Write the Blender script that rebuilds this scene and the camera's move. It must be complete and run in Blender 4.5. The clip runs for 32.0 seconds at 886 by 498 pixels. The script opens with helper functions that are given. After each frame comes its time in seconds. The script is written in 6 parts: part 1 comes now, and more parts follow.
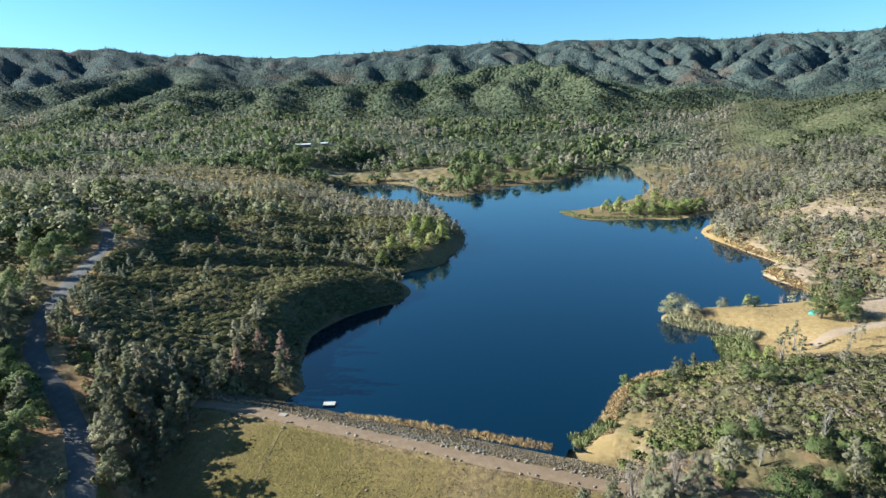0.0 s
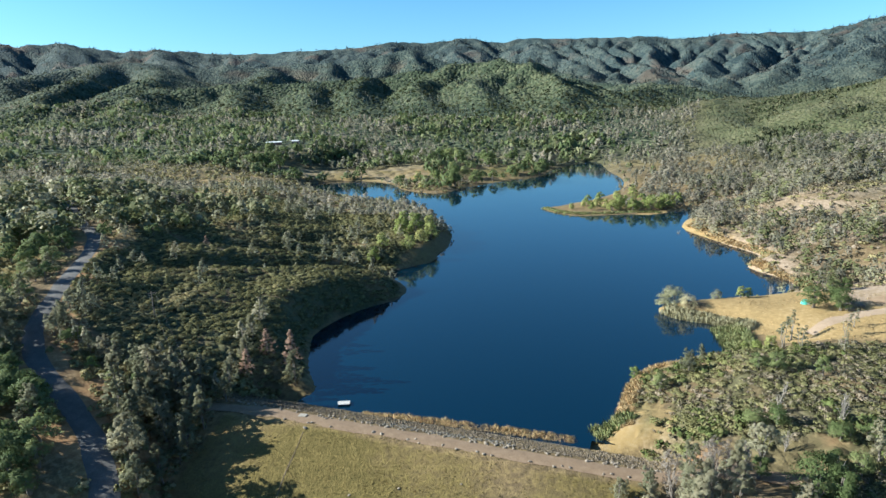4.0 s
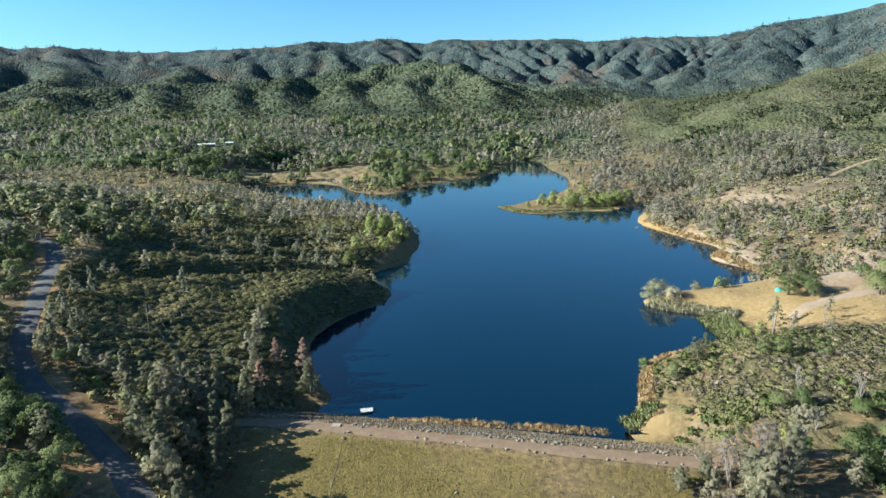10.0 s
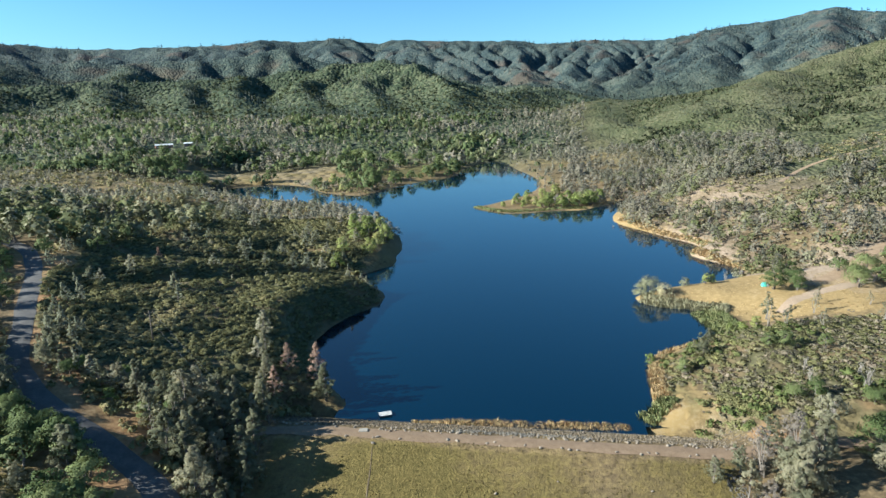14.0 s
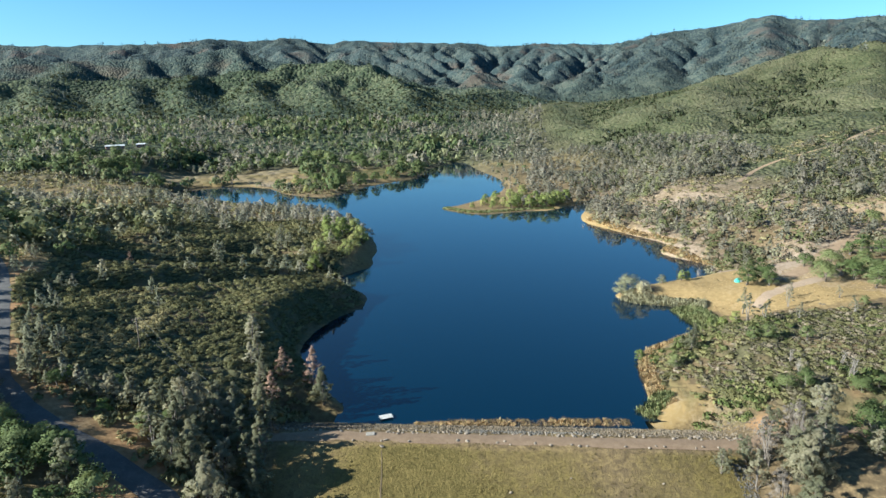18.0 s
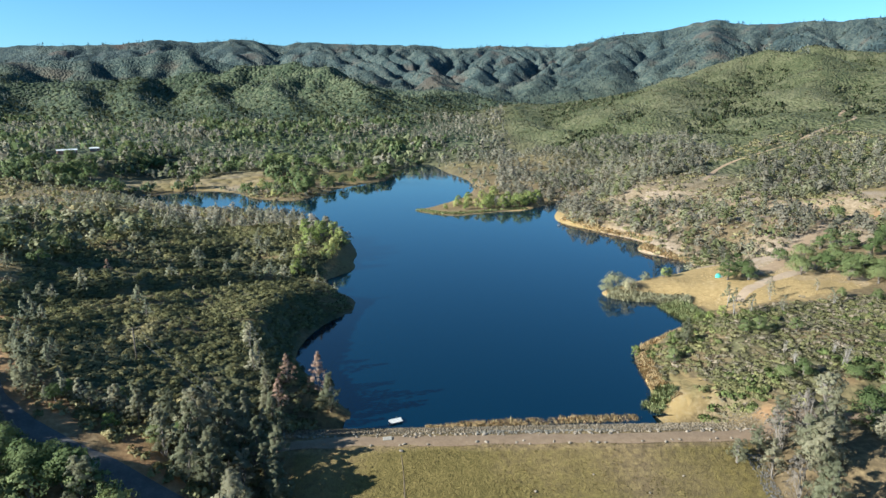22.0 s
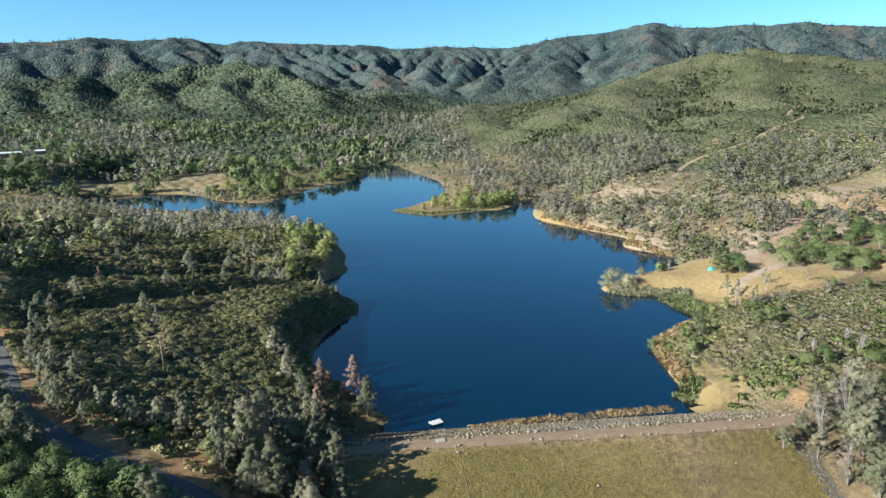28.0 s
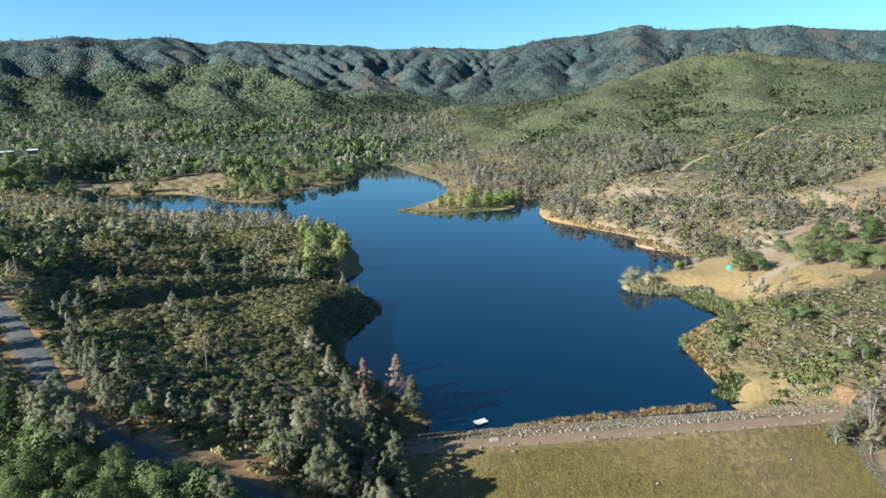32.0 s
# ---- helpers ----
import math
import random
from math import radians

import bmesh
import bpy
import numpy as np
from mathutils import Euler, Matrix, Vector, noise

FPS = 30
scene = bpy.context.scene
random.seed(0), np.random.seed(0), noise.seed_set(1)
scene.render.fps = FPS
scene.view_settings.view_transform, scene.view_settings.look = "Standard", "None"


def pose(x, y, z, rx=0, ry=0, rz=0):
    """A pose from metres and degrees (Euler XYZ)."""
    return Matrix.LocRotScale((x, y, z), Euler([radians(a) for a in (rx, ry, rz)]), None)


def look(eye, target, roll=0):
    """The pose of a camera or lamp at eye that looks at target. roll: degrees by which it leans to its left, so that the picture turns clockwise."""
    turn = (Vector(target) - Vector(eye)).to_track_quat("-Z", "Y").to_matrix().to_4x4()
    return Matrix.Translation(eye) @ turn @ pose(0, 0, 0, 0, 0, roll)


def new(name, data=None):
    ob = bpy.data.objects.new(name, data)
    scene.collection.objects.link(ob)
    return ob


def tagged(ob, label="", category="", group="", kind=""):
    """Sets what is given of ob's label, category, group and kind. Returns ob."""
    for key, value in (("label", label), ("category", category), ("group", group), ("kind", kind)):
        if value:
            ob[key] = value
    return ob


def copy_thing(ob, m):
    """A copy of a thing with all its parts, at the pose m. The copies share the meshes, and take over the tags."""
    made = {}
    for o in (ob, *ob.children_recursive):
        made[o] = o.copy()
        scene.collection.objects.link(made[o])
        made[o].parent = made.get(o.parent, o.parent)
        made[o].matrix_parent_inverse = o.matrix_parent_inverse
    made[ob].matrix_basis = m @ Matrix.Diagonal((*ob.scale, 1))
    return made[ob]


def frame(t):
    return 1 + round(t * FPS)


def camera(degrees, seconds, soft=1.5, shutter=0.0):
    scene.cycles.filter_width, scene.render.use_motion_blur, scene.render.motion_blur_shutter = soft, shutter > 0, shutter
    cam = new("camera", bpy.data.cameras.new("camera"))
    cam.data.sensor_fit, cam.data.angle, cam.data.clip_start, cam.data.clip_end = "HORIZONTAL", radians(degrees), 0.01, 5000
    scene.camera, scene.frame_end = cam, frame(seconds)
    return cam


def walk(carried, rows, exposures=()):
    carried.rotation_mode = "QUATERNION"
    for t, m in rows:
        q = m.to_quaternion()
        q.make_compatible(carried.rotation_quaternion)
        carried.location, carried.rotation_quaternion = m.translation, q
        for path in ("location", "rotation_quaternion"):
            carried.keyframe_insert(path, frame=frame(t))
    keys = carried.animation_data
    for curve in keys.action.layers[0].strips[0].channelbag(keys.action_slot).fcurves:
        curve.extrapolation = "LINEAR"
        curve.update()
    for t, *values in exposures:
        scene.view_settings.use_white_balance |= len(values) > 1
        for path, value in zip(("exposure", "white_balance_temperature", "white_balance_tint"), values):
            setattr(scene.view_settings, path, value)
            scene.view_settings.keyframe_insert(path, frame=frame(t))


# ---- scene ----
cam = camera(71.7, 32.0)
PATH = [
    (0, (45.205, -97.153, 60.336), (44.416, -95.373, 59.878), -1.8),
    (0.5, (43.781, -98.145, 60.358), (43.005, -96.361, 59.897), -1.6),
    (1, (42.815, -98.272, 60.417), (42.049, -96.483, 59.956), -1.8),
    (1.5, (41.553, -98.75, 60.238), (40.8, -96.956, 59.775), -1.8),
    (2, (40.446, -98.99, 60.374), (39.708, -97.19, 59.911), -1.8),
    (2.5, (39.228, -99.583, 60.332), (38.504, -97.778, 59.866), -1.7),
    (3, (38.169, -99.789, 60.39), (37.457, -97.979, 59.924), -1.9),
    (3.5, (36.872, -100.285, 60.235), (36.176, -98.47, 59.768), -1.8),
    (5.5, (31.812, -101.821, 60.408), (31.179, -99.983, 59.939), -2.0),
    (6, (30.396, -102.187, 60.538), (29.783, -100.342, 60.068), -2.0),
    (6.5, (28.814, -102.704, 60.385), (28.228, -100.851, 59.914), -1.9),
    (7, (27.188, -103.078, 60.529), (26.627, -101.217, 60.058), -1.9),
    (7.5, (25.386, -103.49, 60.437), (24.854, -101.621, 59.965), -1.7),
    (8, (23.787, -103.987, 60.631), (23.28, -102.111, 60.158), -1.8),
    (8.5, (21.907, -104.532, 60.507), (21.419, -102.651, 60.034), -1.7),
    (9, (20.156, -104.767, 60.635), (19.681, -102.883, 60.162), -1.8),
    (9.5, (18.255, -105.239, 60.553), (17.794, -103.351, 60.08), -1.6),
    (10, (16.618, -105.476, 60.647), (16.173, -103.584, 60.173), -1.7),
    (10.5, (14.836, -105.84, 60.514), (14.412, -103.944, 60.04), -1.6),
    (11, (13.164, -106.068, 60.738), (12.762, -104.167, 60.263), -1.6),
    (11.5, (11.524, -106.387, 60.717), (11.14, -104.482, 60.242), -1.5),
    (12, (9.886, -106.597, 60.787), (9.519, -104.689, 60.312), -1.6),
    (12.5, (8.306, -106.76, 60.697), (7.955, -104.85, 60.221), -1.4),
    (13, (6.789, -107.042, 60.849), (6.453, -105.129, 60.373), -1.5),
    (13.5, (5.462, -107.216, 60.835), (5.145, -105.3, 60.36), -1.4),
    (14, (4.036, -107.311, 60.861), (3.739, -105.391, 60.385), -1.4),
    (14.5, (2.736, -107.487, 60.852), (2.464, -105.564, 60.376), -1.3),
    (15, (1.346, -107.662, 60.796), (1.097, -105.735, 60.32), -1.2),
    (15.5, (0.261, -107.535, 60.796), (0.036, -105.605, 60.321), -1.2),
    (17.5, (-3.789, -107.787, 60.708), (-3.953, -105.851, 60.234), -1.1),
    (18, (-5.016, -107.891, 60.667), (-5.163, -105.953, 60.193), -1.0),
    (18.5, (-5.782, -107.657, 60.67), (-5.913, -105.719, 60.198), -1.0),
    (19, (-6.786, -107.821, 60.534), (-6.902, -105.881, 60.062), -1.0),
    (19.5, (-7.625, -107.671, 60.644), (-7.724, -105.73, 60.171), -1.0),
    (20, (-8.819, -107.79, 60.597), (-8.892, -105.848, 60.126), -1.1),
    (20.5, (-10.099, -107.553, 60.632), (-10.15, -105.61, 60.161), -1.2),
    (21, (-11.687, -107.702, 60.435), (-11.72, -105.758, 59.965), -1.1),
    (21.5, (-13.083, -107.598, 60.611), (-13.102, -105.655, 60.14), -1.2),
    (22, (-14.809, -107.754, 60.555), (-14.816, -105.81, 60.085), -1.1),
    (22.5, (-16.403, -107.56, 60.648), (-16.398, -105.616, 60.177), -1.2),
    (23, (-17.945, -107.579, 60.478), (-17.928, -105.635, 60.007), -1.1),
    (23.5, (-19.391, -107.268, 60.516), (-19.364, -105.324, 60.045), -1.1),
    (24, (-20.837, -107.353, 60.362), (-20.798, -105.41, 59.891), -1.1),
    (24.5, (-22.199, -107.006, 60.498), (-22.147, -105.063, 60.026), -1.1),
    (25, (-23.639, -106.978, 60.476), (-23.573, -105.035, 60.004), -1.1),
    (25.5, (-25.006, -106.794, 60.572), (-24.928, -104.852, 60.1), -1.1),
    (27.5, (-30.459, -106.118, 60.494), (-30.314, -104.18, 60.022), -1.1),
    (28, (-31.881, -106.184, 60.407), (-31.719, -104.247, 59.935), -1.1),
    (28.5, (-33.471, -105.865, 60.522), (-33.292, -103.93, 60.05), -1.1),
    (29, (-35.011, -105.9, 60.319), (-34.821, -103.965, 59.847), -1.1),
    (29.5, (-36.728, -105.32, 60.349), (-36.53, -103.386, 59.877), -1.1),
    (30, (-38.067, -105.333, 60.244), (-37.868, -103.4, 59.772), -1.1),
    (30.5, (-39.426, -104.793, 60.228), (-39.225, -102.86, 59.757), -1.0),
    (31, (-40.698, -104.684, 60.091), (-40.495, -102.751, 59.619), -0.9),
    (31.5, (-41.918, -104.146, 60.092), (-41.712, -102.214, 59.62), -0.9),
    (32, (-42.996, -104.303, 59.844), (-42.788, -102.37, 59.374), -0.9),
]
walk(cam, [(t, look(eye, target, roll)) for t, eye, target, roll in PATH], [(0, 1.86, 5150, 2), (32, 1.80, 5150, 2)])

# ---- light: low sun in a clear sky ----
SUN_ELEVATION, SUN_FROM = radians(26), radians(252)   # compass bearing that the sun stands at, from +y clockwise
world = bpy.data.worlds.new("clear_sky")
scene.world = world
world.use_nodes = True
wt = world.node_tree
wt.nodes.clear()
sky = wt.nodes.new("ShaderNodeTexSky")
sky.sky_type, sky.sun_disc = "NISHITA", False
sky.sun_elevation, sky.sun_rotation = SUN_ELEVATION, SUN_FROM
sky.air_density, sky.dust_density, sky.ozone_density = 1.0, 0.45, 3.0
sky_light = wt.nodes.new("ShaderNodeBackground")
sky_light.inputs["Strength"].default_value = 0.05
sky_out = wt.nodes.new("ShaderNodeOutputWorld")
tint = wt.nodes.new("ShaderNodeMix")
tint.data_type, tint.blend_type = "RGBA", "MULTIPLY"
tint.inputs[0].default_value, tint.inputs[7].default_value = 1.0, (0.70, 0.88, 0.91, 1)
wt.links.new(sky.outputs["Color"], tint.inputs[6])
wt.links.new(tint.outputs[2], sky_light.inputs["Color"])
wt.links.new(sky_light.outputs["Background"], sky_out.inputs["Surface"])

sun = new("sun", bpy.data.lights.new("sun", "SUN"))
sun.data.energy, sun.data.angle, sun.data.color = 5.0, radians(0.53), (1.0, 0.85, 0.655)
sun_at = Vector((math.sin(SUN_FROM) * math.cos(SUN_ELEVATION), math.cos(SUN_FROM) * math.cos(SUN_ELEVATION), math.sin(SUN_ELEVATION)))
sun.matrix_world = look(sun_at * 100, (0, 0, 0))

# ---- the lie of the land ----
def hash2(ix, iy, seed):
    h = (ix.astype(np.int64) * 374761393 + iy.astype(np.int64) * 668265263 + seed * 1442695041) & 0xFFFFFFFF
    h = ((h ^ (h >> 13)) * 1274126177) & 0xFFFFFFFF
    return ((h ^ (h >> 16)) & 0xFFFFFF) / float(0xFFFFFF)


def value_noise(x, y, seed=0):
    """Smooth noise from 0 to 1 with a cell of one metre."""
    fx, fy = np.floor(x), np.floor(y)
    u, v = x - fx, y - fy
    u, v = u * u * (3 - 2 * u), v * v * (3 - 2 * v)
    ix, iy = fx.astype(np.int64), fy.astype(np.int64)
    a, b = hash2(ix, iy, seed), hash2(ix + 1, iy, seed)
    c, d = hash2(ix, iy + 1, seed), hash2(ix + 1, iy + 1, seed)
    return (a * (1 - u) + b * u) * (1 - v) + (c * (1 - u) + d * u) * v


def fbm(x, y, cell, octaves=4, seed=0):
    """Layered noise, about -1 to 1."""
    total, weight, norm = 0.0, 1.0, 0.0
    for k in range(octaves):
        total = total + weight * (value_noise(x / cell + 17.3 * k, y / cell - 9.1 * k, seed + k) * 2 - 1)
        norm, weight, cell = norm + weight, weight * 0.5, cell * 0.5
    return total / norm


def step(a, b, x):
    u = np.clip((x - a) / (b - a), 0, 1)
    return u * u * (3 - 2 * u)


def smooth_line(points, per=6, closed=False):
    """A rounded line through the points (Catmull-Rom)."""
    p = np.array(points, float)
    n = len(p)
    idx = range(n if closed else n - 1)
    out = []
    for i in idx:
        if closed:
            q = [p[(i + k) % n] for k in (-1, 0, 1, 2)]
        else:
            q = [p[max(i - 1, 0)], p[i], p[i + 1], p[min(i + 2, n - 1)]]
        for s in np.arange(per) / per:
            out.append(0.5 * (2 * q[1] + (q[2] - q[0]) * s + (2 * q[0] - 5 * q[1] + 4 * q[2] - q[3]) * s ** 2
                              + (3 * q[1] - q[0] - 3 * q[2] + q[3]) * s ** 3))
    if not closed:
        out.append(p[-1])
    return np.array(out)


def line_distance(x, y, line, closed=False):
    """Distance of the places to a line, and how far along it (0 to 1) the nearest point lies."""
    best, along = np.full(x.shape, 1e9), np.zeros(x.shape)
    n = len(line)
    for i in range(n if closed else n - 1):
        a, b = line[i], line[(i + 1) % n]
        dx, dy = b[0] - a[0], b[1] - a[1]
        s = np.clip(((x - a[0]) * dx + (y - a[1]) * dy) / (dx * dx + dy * dy + 1e-9), 0, 1)
        d = np.hypot(x - a[0] - s * dx, y - a[1] - s * dy)
        near = d < best
        best, along = np.where(near, d, best), np.where(near, (i + s) / (n - 1), along)
    return best, along


def inside(x, y, line):
    hit = np.zeros(x.shape, bool)
    n = len(line)
    for i in range(n):
        (x0, y0), (x1, y1) = line[i][:2], line[(i + 1) % n][:2]
        if y0 == y1:
            continue
        cross = ((y0 > y) != (y1 > y)) & (x < (x1 - x0) * (y - y0) / (y1 - y0) + x0)
        hit ^= cross
    return hit


# the waterline, from the dam's west end round the lake
SHORE_WEST = [(24, 1.3), (-5, -0.3), (-22, -2.3), (-30, -1.0), (-36, 6), (-44, 16), (-51.5, 31), (-52.3, 41), (-50, 52), (-46, 60), (-42.5, 67), (-43.5, 75.5),
              (-50, 84), (-59, 93), (-55, 103), (-49.5, 112), (-51, 125), (-51.8, 138), (-57, 158), (-68, 178), (-84, 200), (-101, 224), (-126, 242), (-152, 254),
              (-186, 264), (-214, 286), (-228, 308), (-221, 330), (-204, 336), (-186, 334), (-162, 320), (-143, 296), (-120, 283)]
SHORE_EAST = [(-107, 285), (-99, 312), (-84, 346), (-61, 380), (-60, 418), (-50, 466), (-35, 500), (-24, 480), (-13, 428), (1, 380), (6, 345), (5, 312),
              (-4, 280), (-20, 252), (-30, 235), (-10, 218.5), (14, 227), (32, 232), (52, 262), (66, 262), (52, 240), (42.5, 201), (56, 173), (70, 149),
              (63.5, 134), (70, 123), (77, 111), (69, 99), (53, 91), (44, 87), (35, 78.5), (42, 71), (52.5, 69), (52, 58), (54, 50), (42, 41), (32.5, 33), (29.2, 18), (27.5, 6)]
SHORE = smooth_line(SHORE_WEST + SHORE_EAST, 4, True)

WEST_ROAD = smooth_line([(-24, -62, -6), (-38, -46, 3.5), (-47.1, -38.8, 6.8), (-52.8, -35.2, 8.2), (-61.2, -31.2, 10.2), (-67.4, -29, 11.8), (-75.1, -25.8, 13.4), (-81.3, -22.2, 14.2), (-87.5, -17.8, 15), (-93.5, -11.5, 16.3),
                         (-98.5, -4.5, 17.8), (-108.3, 8, 19.2), (-120.8, 24.2, 19.9), (-130.2, 34.6, 20.7), (-139.6, 43, 22), (-158, 54, 22.6), (-190, 75, 26)], 4)
EAST_TRACK = smooth_line([(88, 82, 5.6), (98, 90, 7), (112, 104, 9.5), (128, 118, 12), (122, 134, 12.5), (108, 146, 10.5), (98, 158, 9), (92, 176, 8.5)], 6)
HILL_TRACK = smooth_line([(128, 228, 15.5), (150, 262, 17.5), (169, 277, 21.5), (190, 288, 25), (215, 300, 29.5), (250, 330, 36), (285, 352, 41), (297, 368, 43.5), (291, 376, 44), (318, 404, 50)], 5)

# ground heights that the slopes lead up and down to
GROUND_WEST = [(-48, -25, 3), (-64, -19, 11), (-65, 17, 10.5), (-80, 22, 13), (-104, 24, 15.5), (-96, 40, 13.5), (-73, 62, 10), (-62, 66, 9), (-53, 66, 7.6), (-66, 50, 10), (-67, 37, 10.5), (-86, 57, 11), (-110, 52, 16),
               (-46, 70, 3.5), (-76, 88, 7), (-78, 120, 6.5), (-100, 110, 11), (-130, 110, 15.5), (-150, 80, 21), (-180, 160, 17), (-110, 180, 5), (-150, 222, 3.5), (-200, 235, 6), (-240, 240, 9), (-260, 150, 18),
               (-90, 78, 9), (-110, 84, 13.5), (-85, 101, 9), (-112, 104, 13), (-92, 119, 8), (-122, 124, 13), (-97, 137, 9), (-200, 40, 27), (-180, -20, 20), (-120, -45, 11), (-90, -62, 4)]
GROUND_NORTH = [(-300, 400, 20), (-230, 380, 4), (-350, 300, 16), (-150, 335, 2), (-120, 330, 2), (-80, 400, 3), (-190, 420, 6), (-70, 480, 3), (-110, 540, 8), (-320, 424, 22),
                (-130, 700, 14), (-420, 600, 30), (10, 470, 5), (40, 600, 14)]
GROUND_EAST = [(33, 20, 2.2), (42, 25, 4.5), (55, 25, 7.5), (63, 3, 8), (53, -13, 6), (75, 18, 9), (72, 42, 5), (100, 20, 11), (110, -20, 12), (65, 78, 4), (76, 78, 4.8),
               (60, 60, 1.2), (101, 62, 6.5), (130, 70, 12), (85, 110, 3), (75, 160, 5), (60, 190, 4.5), (140, 180, 15), (167, 148, 18.5), (150, 245, 16.5),
               (100, 433, 16), (60, 300, 6), (44, 256, 2), (-5, 232, 0.8), (20, 240, 1.2), (20, 300, 3), (24, 360, 5)]
GROUND_OUTER = [(330, 704, 70), (230, 520, 44), (200, 0, 24), (250, 150, 34), (400, 250, 58), (36, -30, 2), (48, -45, 1.5), (66, -40, 5), (0, -75, -16), (40, -80, -9), (-34, -66, -9),
                (90, -62, 8), (60, -100, 0), (-62, -90, -4), (0, -150, -18), (-110, -140, 4), (110, -140, 8), (38, -10, 5), (46, -10, 6), (-44, -15, 5)]
# the ravines of the west bank and the flat backs between them, falling to the lake
WEST_RAVINES = ([(-120, 66, 12), (-108, 74, 8.5), (-97, 80, 5.5), (-84, 86, 3.5), (-72, 92, 2), (-62, 96, 1)],
                [(-150, 86, 14), (-138, 88, 12), (-126, 90, 10.5), (-112, 96, 7.5), (-95, 104, 4.5), (-80, 108, 2.5)],
                [(-112, 40, 14), (-106, 42, 11.5), (-96, 51, 8), (-86, 60, 5.5), (-76, 67, 3.5), (-66, 76, 1.8), (-58, 84, 0.6)])
WEST_TOPS = ([(-106, 26, 16), (-98, 34, 14.2), (-89, 45, 12.9), (-77, 54, 10.6), (-72, 61, 9.8), (-65, 66.5, 9.0), (-54, 69, 7)],
             [(-116, 50, 16), (-109, 55, 15.2), (-103, 62, 13.6), (-97, 66, 12.6), (-83, 73, 11), (-71, 80, 8.4), (-63, 88, 5)],
             [(-150, 72, 18), (-140, 74, 17.5), (-130, 77, 16.8), (-120, 81, 15), (-108, 86, 12)],
             [(-118, 104, 13), (-108, 108, 12), (-97, 115, 10.5), (-86, 118, 9), (-74, 114, 7)])
WEST_BACKS = [(smooth_line(line, 3), 6.0) for line in WEST_RAVINES] + [(smooth_line(line, 3), 5.5) for line in WEST_TOPS]
SPOTS = np.array(GROUND_WEST + GROUND_NORTH + GROUND_EAST + GROUND_OUTER
                 + [tuple(p) for p in WEST_ROAD[::4]] + [tuple(p) for p in EAST_TRACK[::6]] + [tuple(p) for p in HILL_TRACK[::6]], float)


# the far skyline, fitted to the camera's view: bearing and slope angle in degrees, and its distance by bearing
FAR_CREST = [-100, 4.6, -58, 5.3, -53, 5.05, -50, 5.2, -46.5, 4.65, -43.5, 4.85, -39, 4.4, -35.5, 4.4, -31, 4.6, -27, 4.75, -23.6, 5.15, -21, 4.98, -18.2, 5.25, -16, 5.15, -14.7, 4.8, -11.8, 5.1, -8, 4.9, -5, 4.9, -2, 4.8,
             0.5, 4.5, 4.2, 4.7, 7, 4.6, 10, 4.45, 12.5, 4.7, 14, 5.1, 17, 5.2, 19.5, 5.4, 22.6, 5.85, 24.5, 5.4, 27.2, 5.2, 29.3, 5.3, 31, 5.1, 34.2, 5.15, 36, 4.8, 38, 4.6, 41, 4.3, 60, 4.4, 100, 4.2]
FAR_REACH = [-100, 4300, -40, 4400, -30, 3900, 8, 4000, 15, 3900, 40, 3900, 100, 4000]
# the backs of the wooded hills beyond the valley: crests and the spurs that run down from them
MID_HILLS = [[(-300, 1363, 140), (-228, 1266, 113), (-166, 1115, 82), (-120, 889, 39), (-101, 689, 18)],
             [(-300, 1363, 140), (-210, 1401, 108), (-144, 1391, 67), (-77, 1348, 30)],
             [(-300, 1363, 140), (-370, 1396, 145), (-464, 1420, 143), (-589, 1426, 136), (-709, 1404, 126), (-831, 1265, 109)],
             [(-437, 1407, 136), (-373, 1166, 82), (-290, 930, 40), (-197, 718, 16)],
             [(-589, 1426, 134), (-500, 1171, 80), (-372, 899, 38), (-291, 684, 15)],
             [(-749, 1383, 125), (-621, 1077, 76), (-501, 834, 41), (-380, 639, 19)],
             [(0, 1802, 94), (-40, 1601, 78), (-61, 1349, 46), (-47, 1049, 24)],
             [(0, 1802, 94), (130, 1851, 67), (255, 1842, 38)]]
WEST_HILLS = [[(-832, 1241, 105), (-688, 976, 68), (-545, 771, 38)],
              [(-966, 1168, 102), (-793, 897, 70), (-660, 721, 44)],
              [(-831, 1265, 109), (-976, 1160, 105), (-984, 994, 95), (-1013, 895, 94), (-987, 773, 77), (-996, 682, 63), (-1081, 647, 70), (-1108, 605, 67), (-1178, 475, 76)],
              [(-1013, 895, 94), (-813, 668, 61), (-696, 497, 46)]]
BACK_HILLS = [[(-991, 2396, 249), (-1228, 2284, 230), (-1489, 2125, 214), (-1734, 2000, 230), (-1873, 1803, 233), (-1919, 1681, 231), (-1892, 1483, 198), (-1834, 1229, 153), (-1830, 1053, 123), (-1831, 845, 115)],
              [(-991, 2396, 249), (-850, 2050, 165), (-760, 1800, 110)],
              [(-1489, 2125, 214), (-1237, 1690, 151), (-1084, 1368, 122)],
              [(-1873, 1803, 233), (-1497, 1472, 158), (-1231, 1101, 109)],
              [(-1919, 1681, 231), (-1576, 1238, 139), (-1267, 903, 84)],
              [(0, 1802, 94), (-152, 1994, 96), (-287, 2078, 112), (-420, 2300, 150)]]
EAST_CREST = [-60, -1.9, -10, -1.9, 0, -1.7, 5, -1.2, 10, -0.75, 15, 0.1, 20, 1.2, 25, 2.1, 28, 2.9, 33, 2.3, 41, 1.3, 60, 1.6, 100, 1]


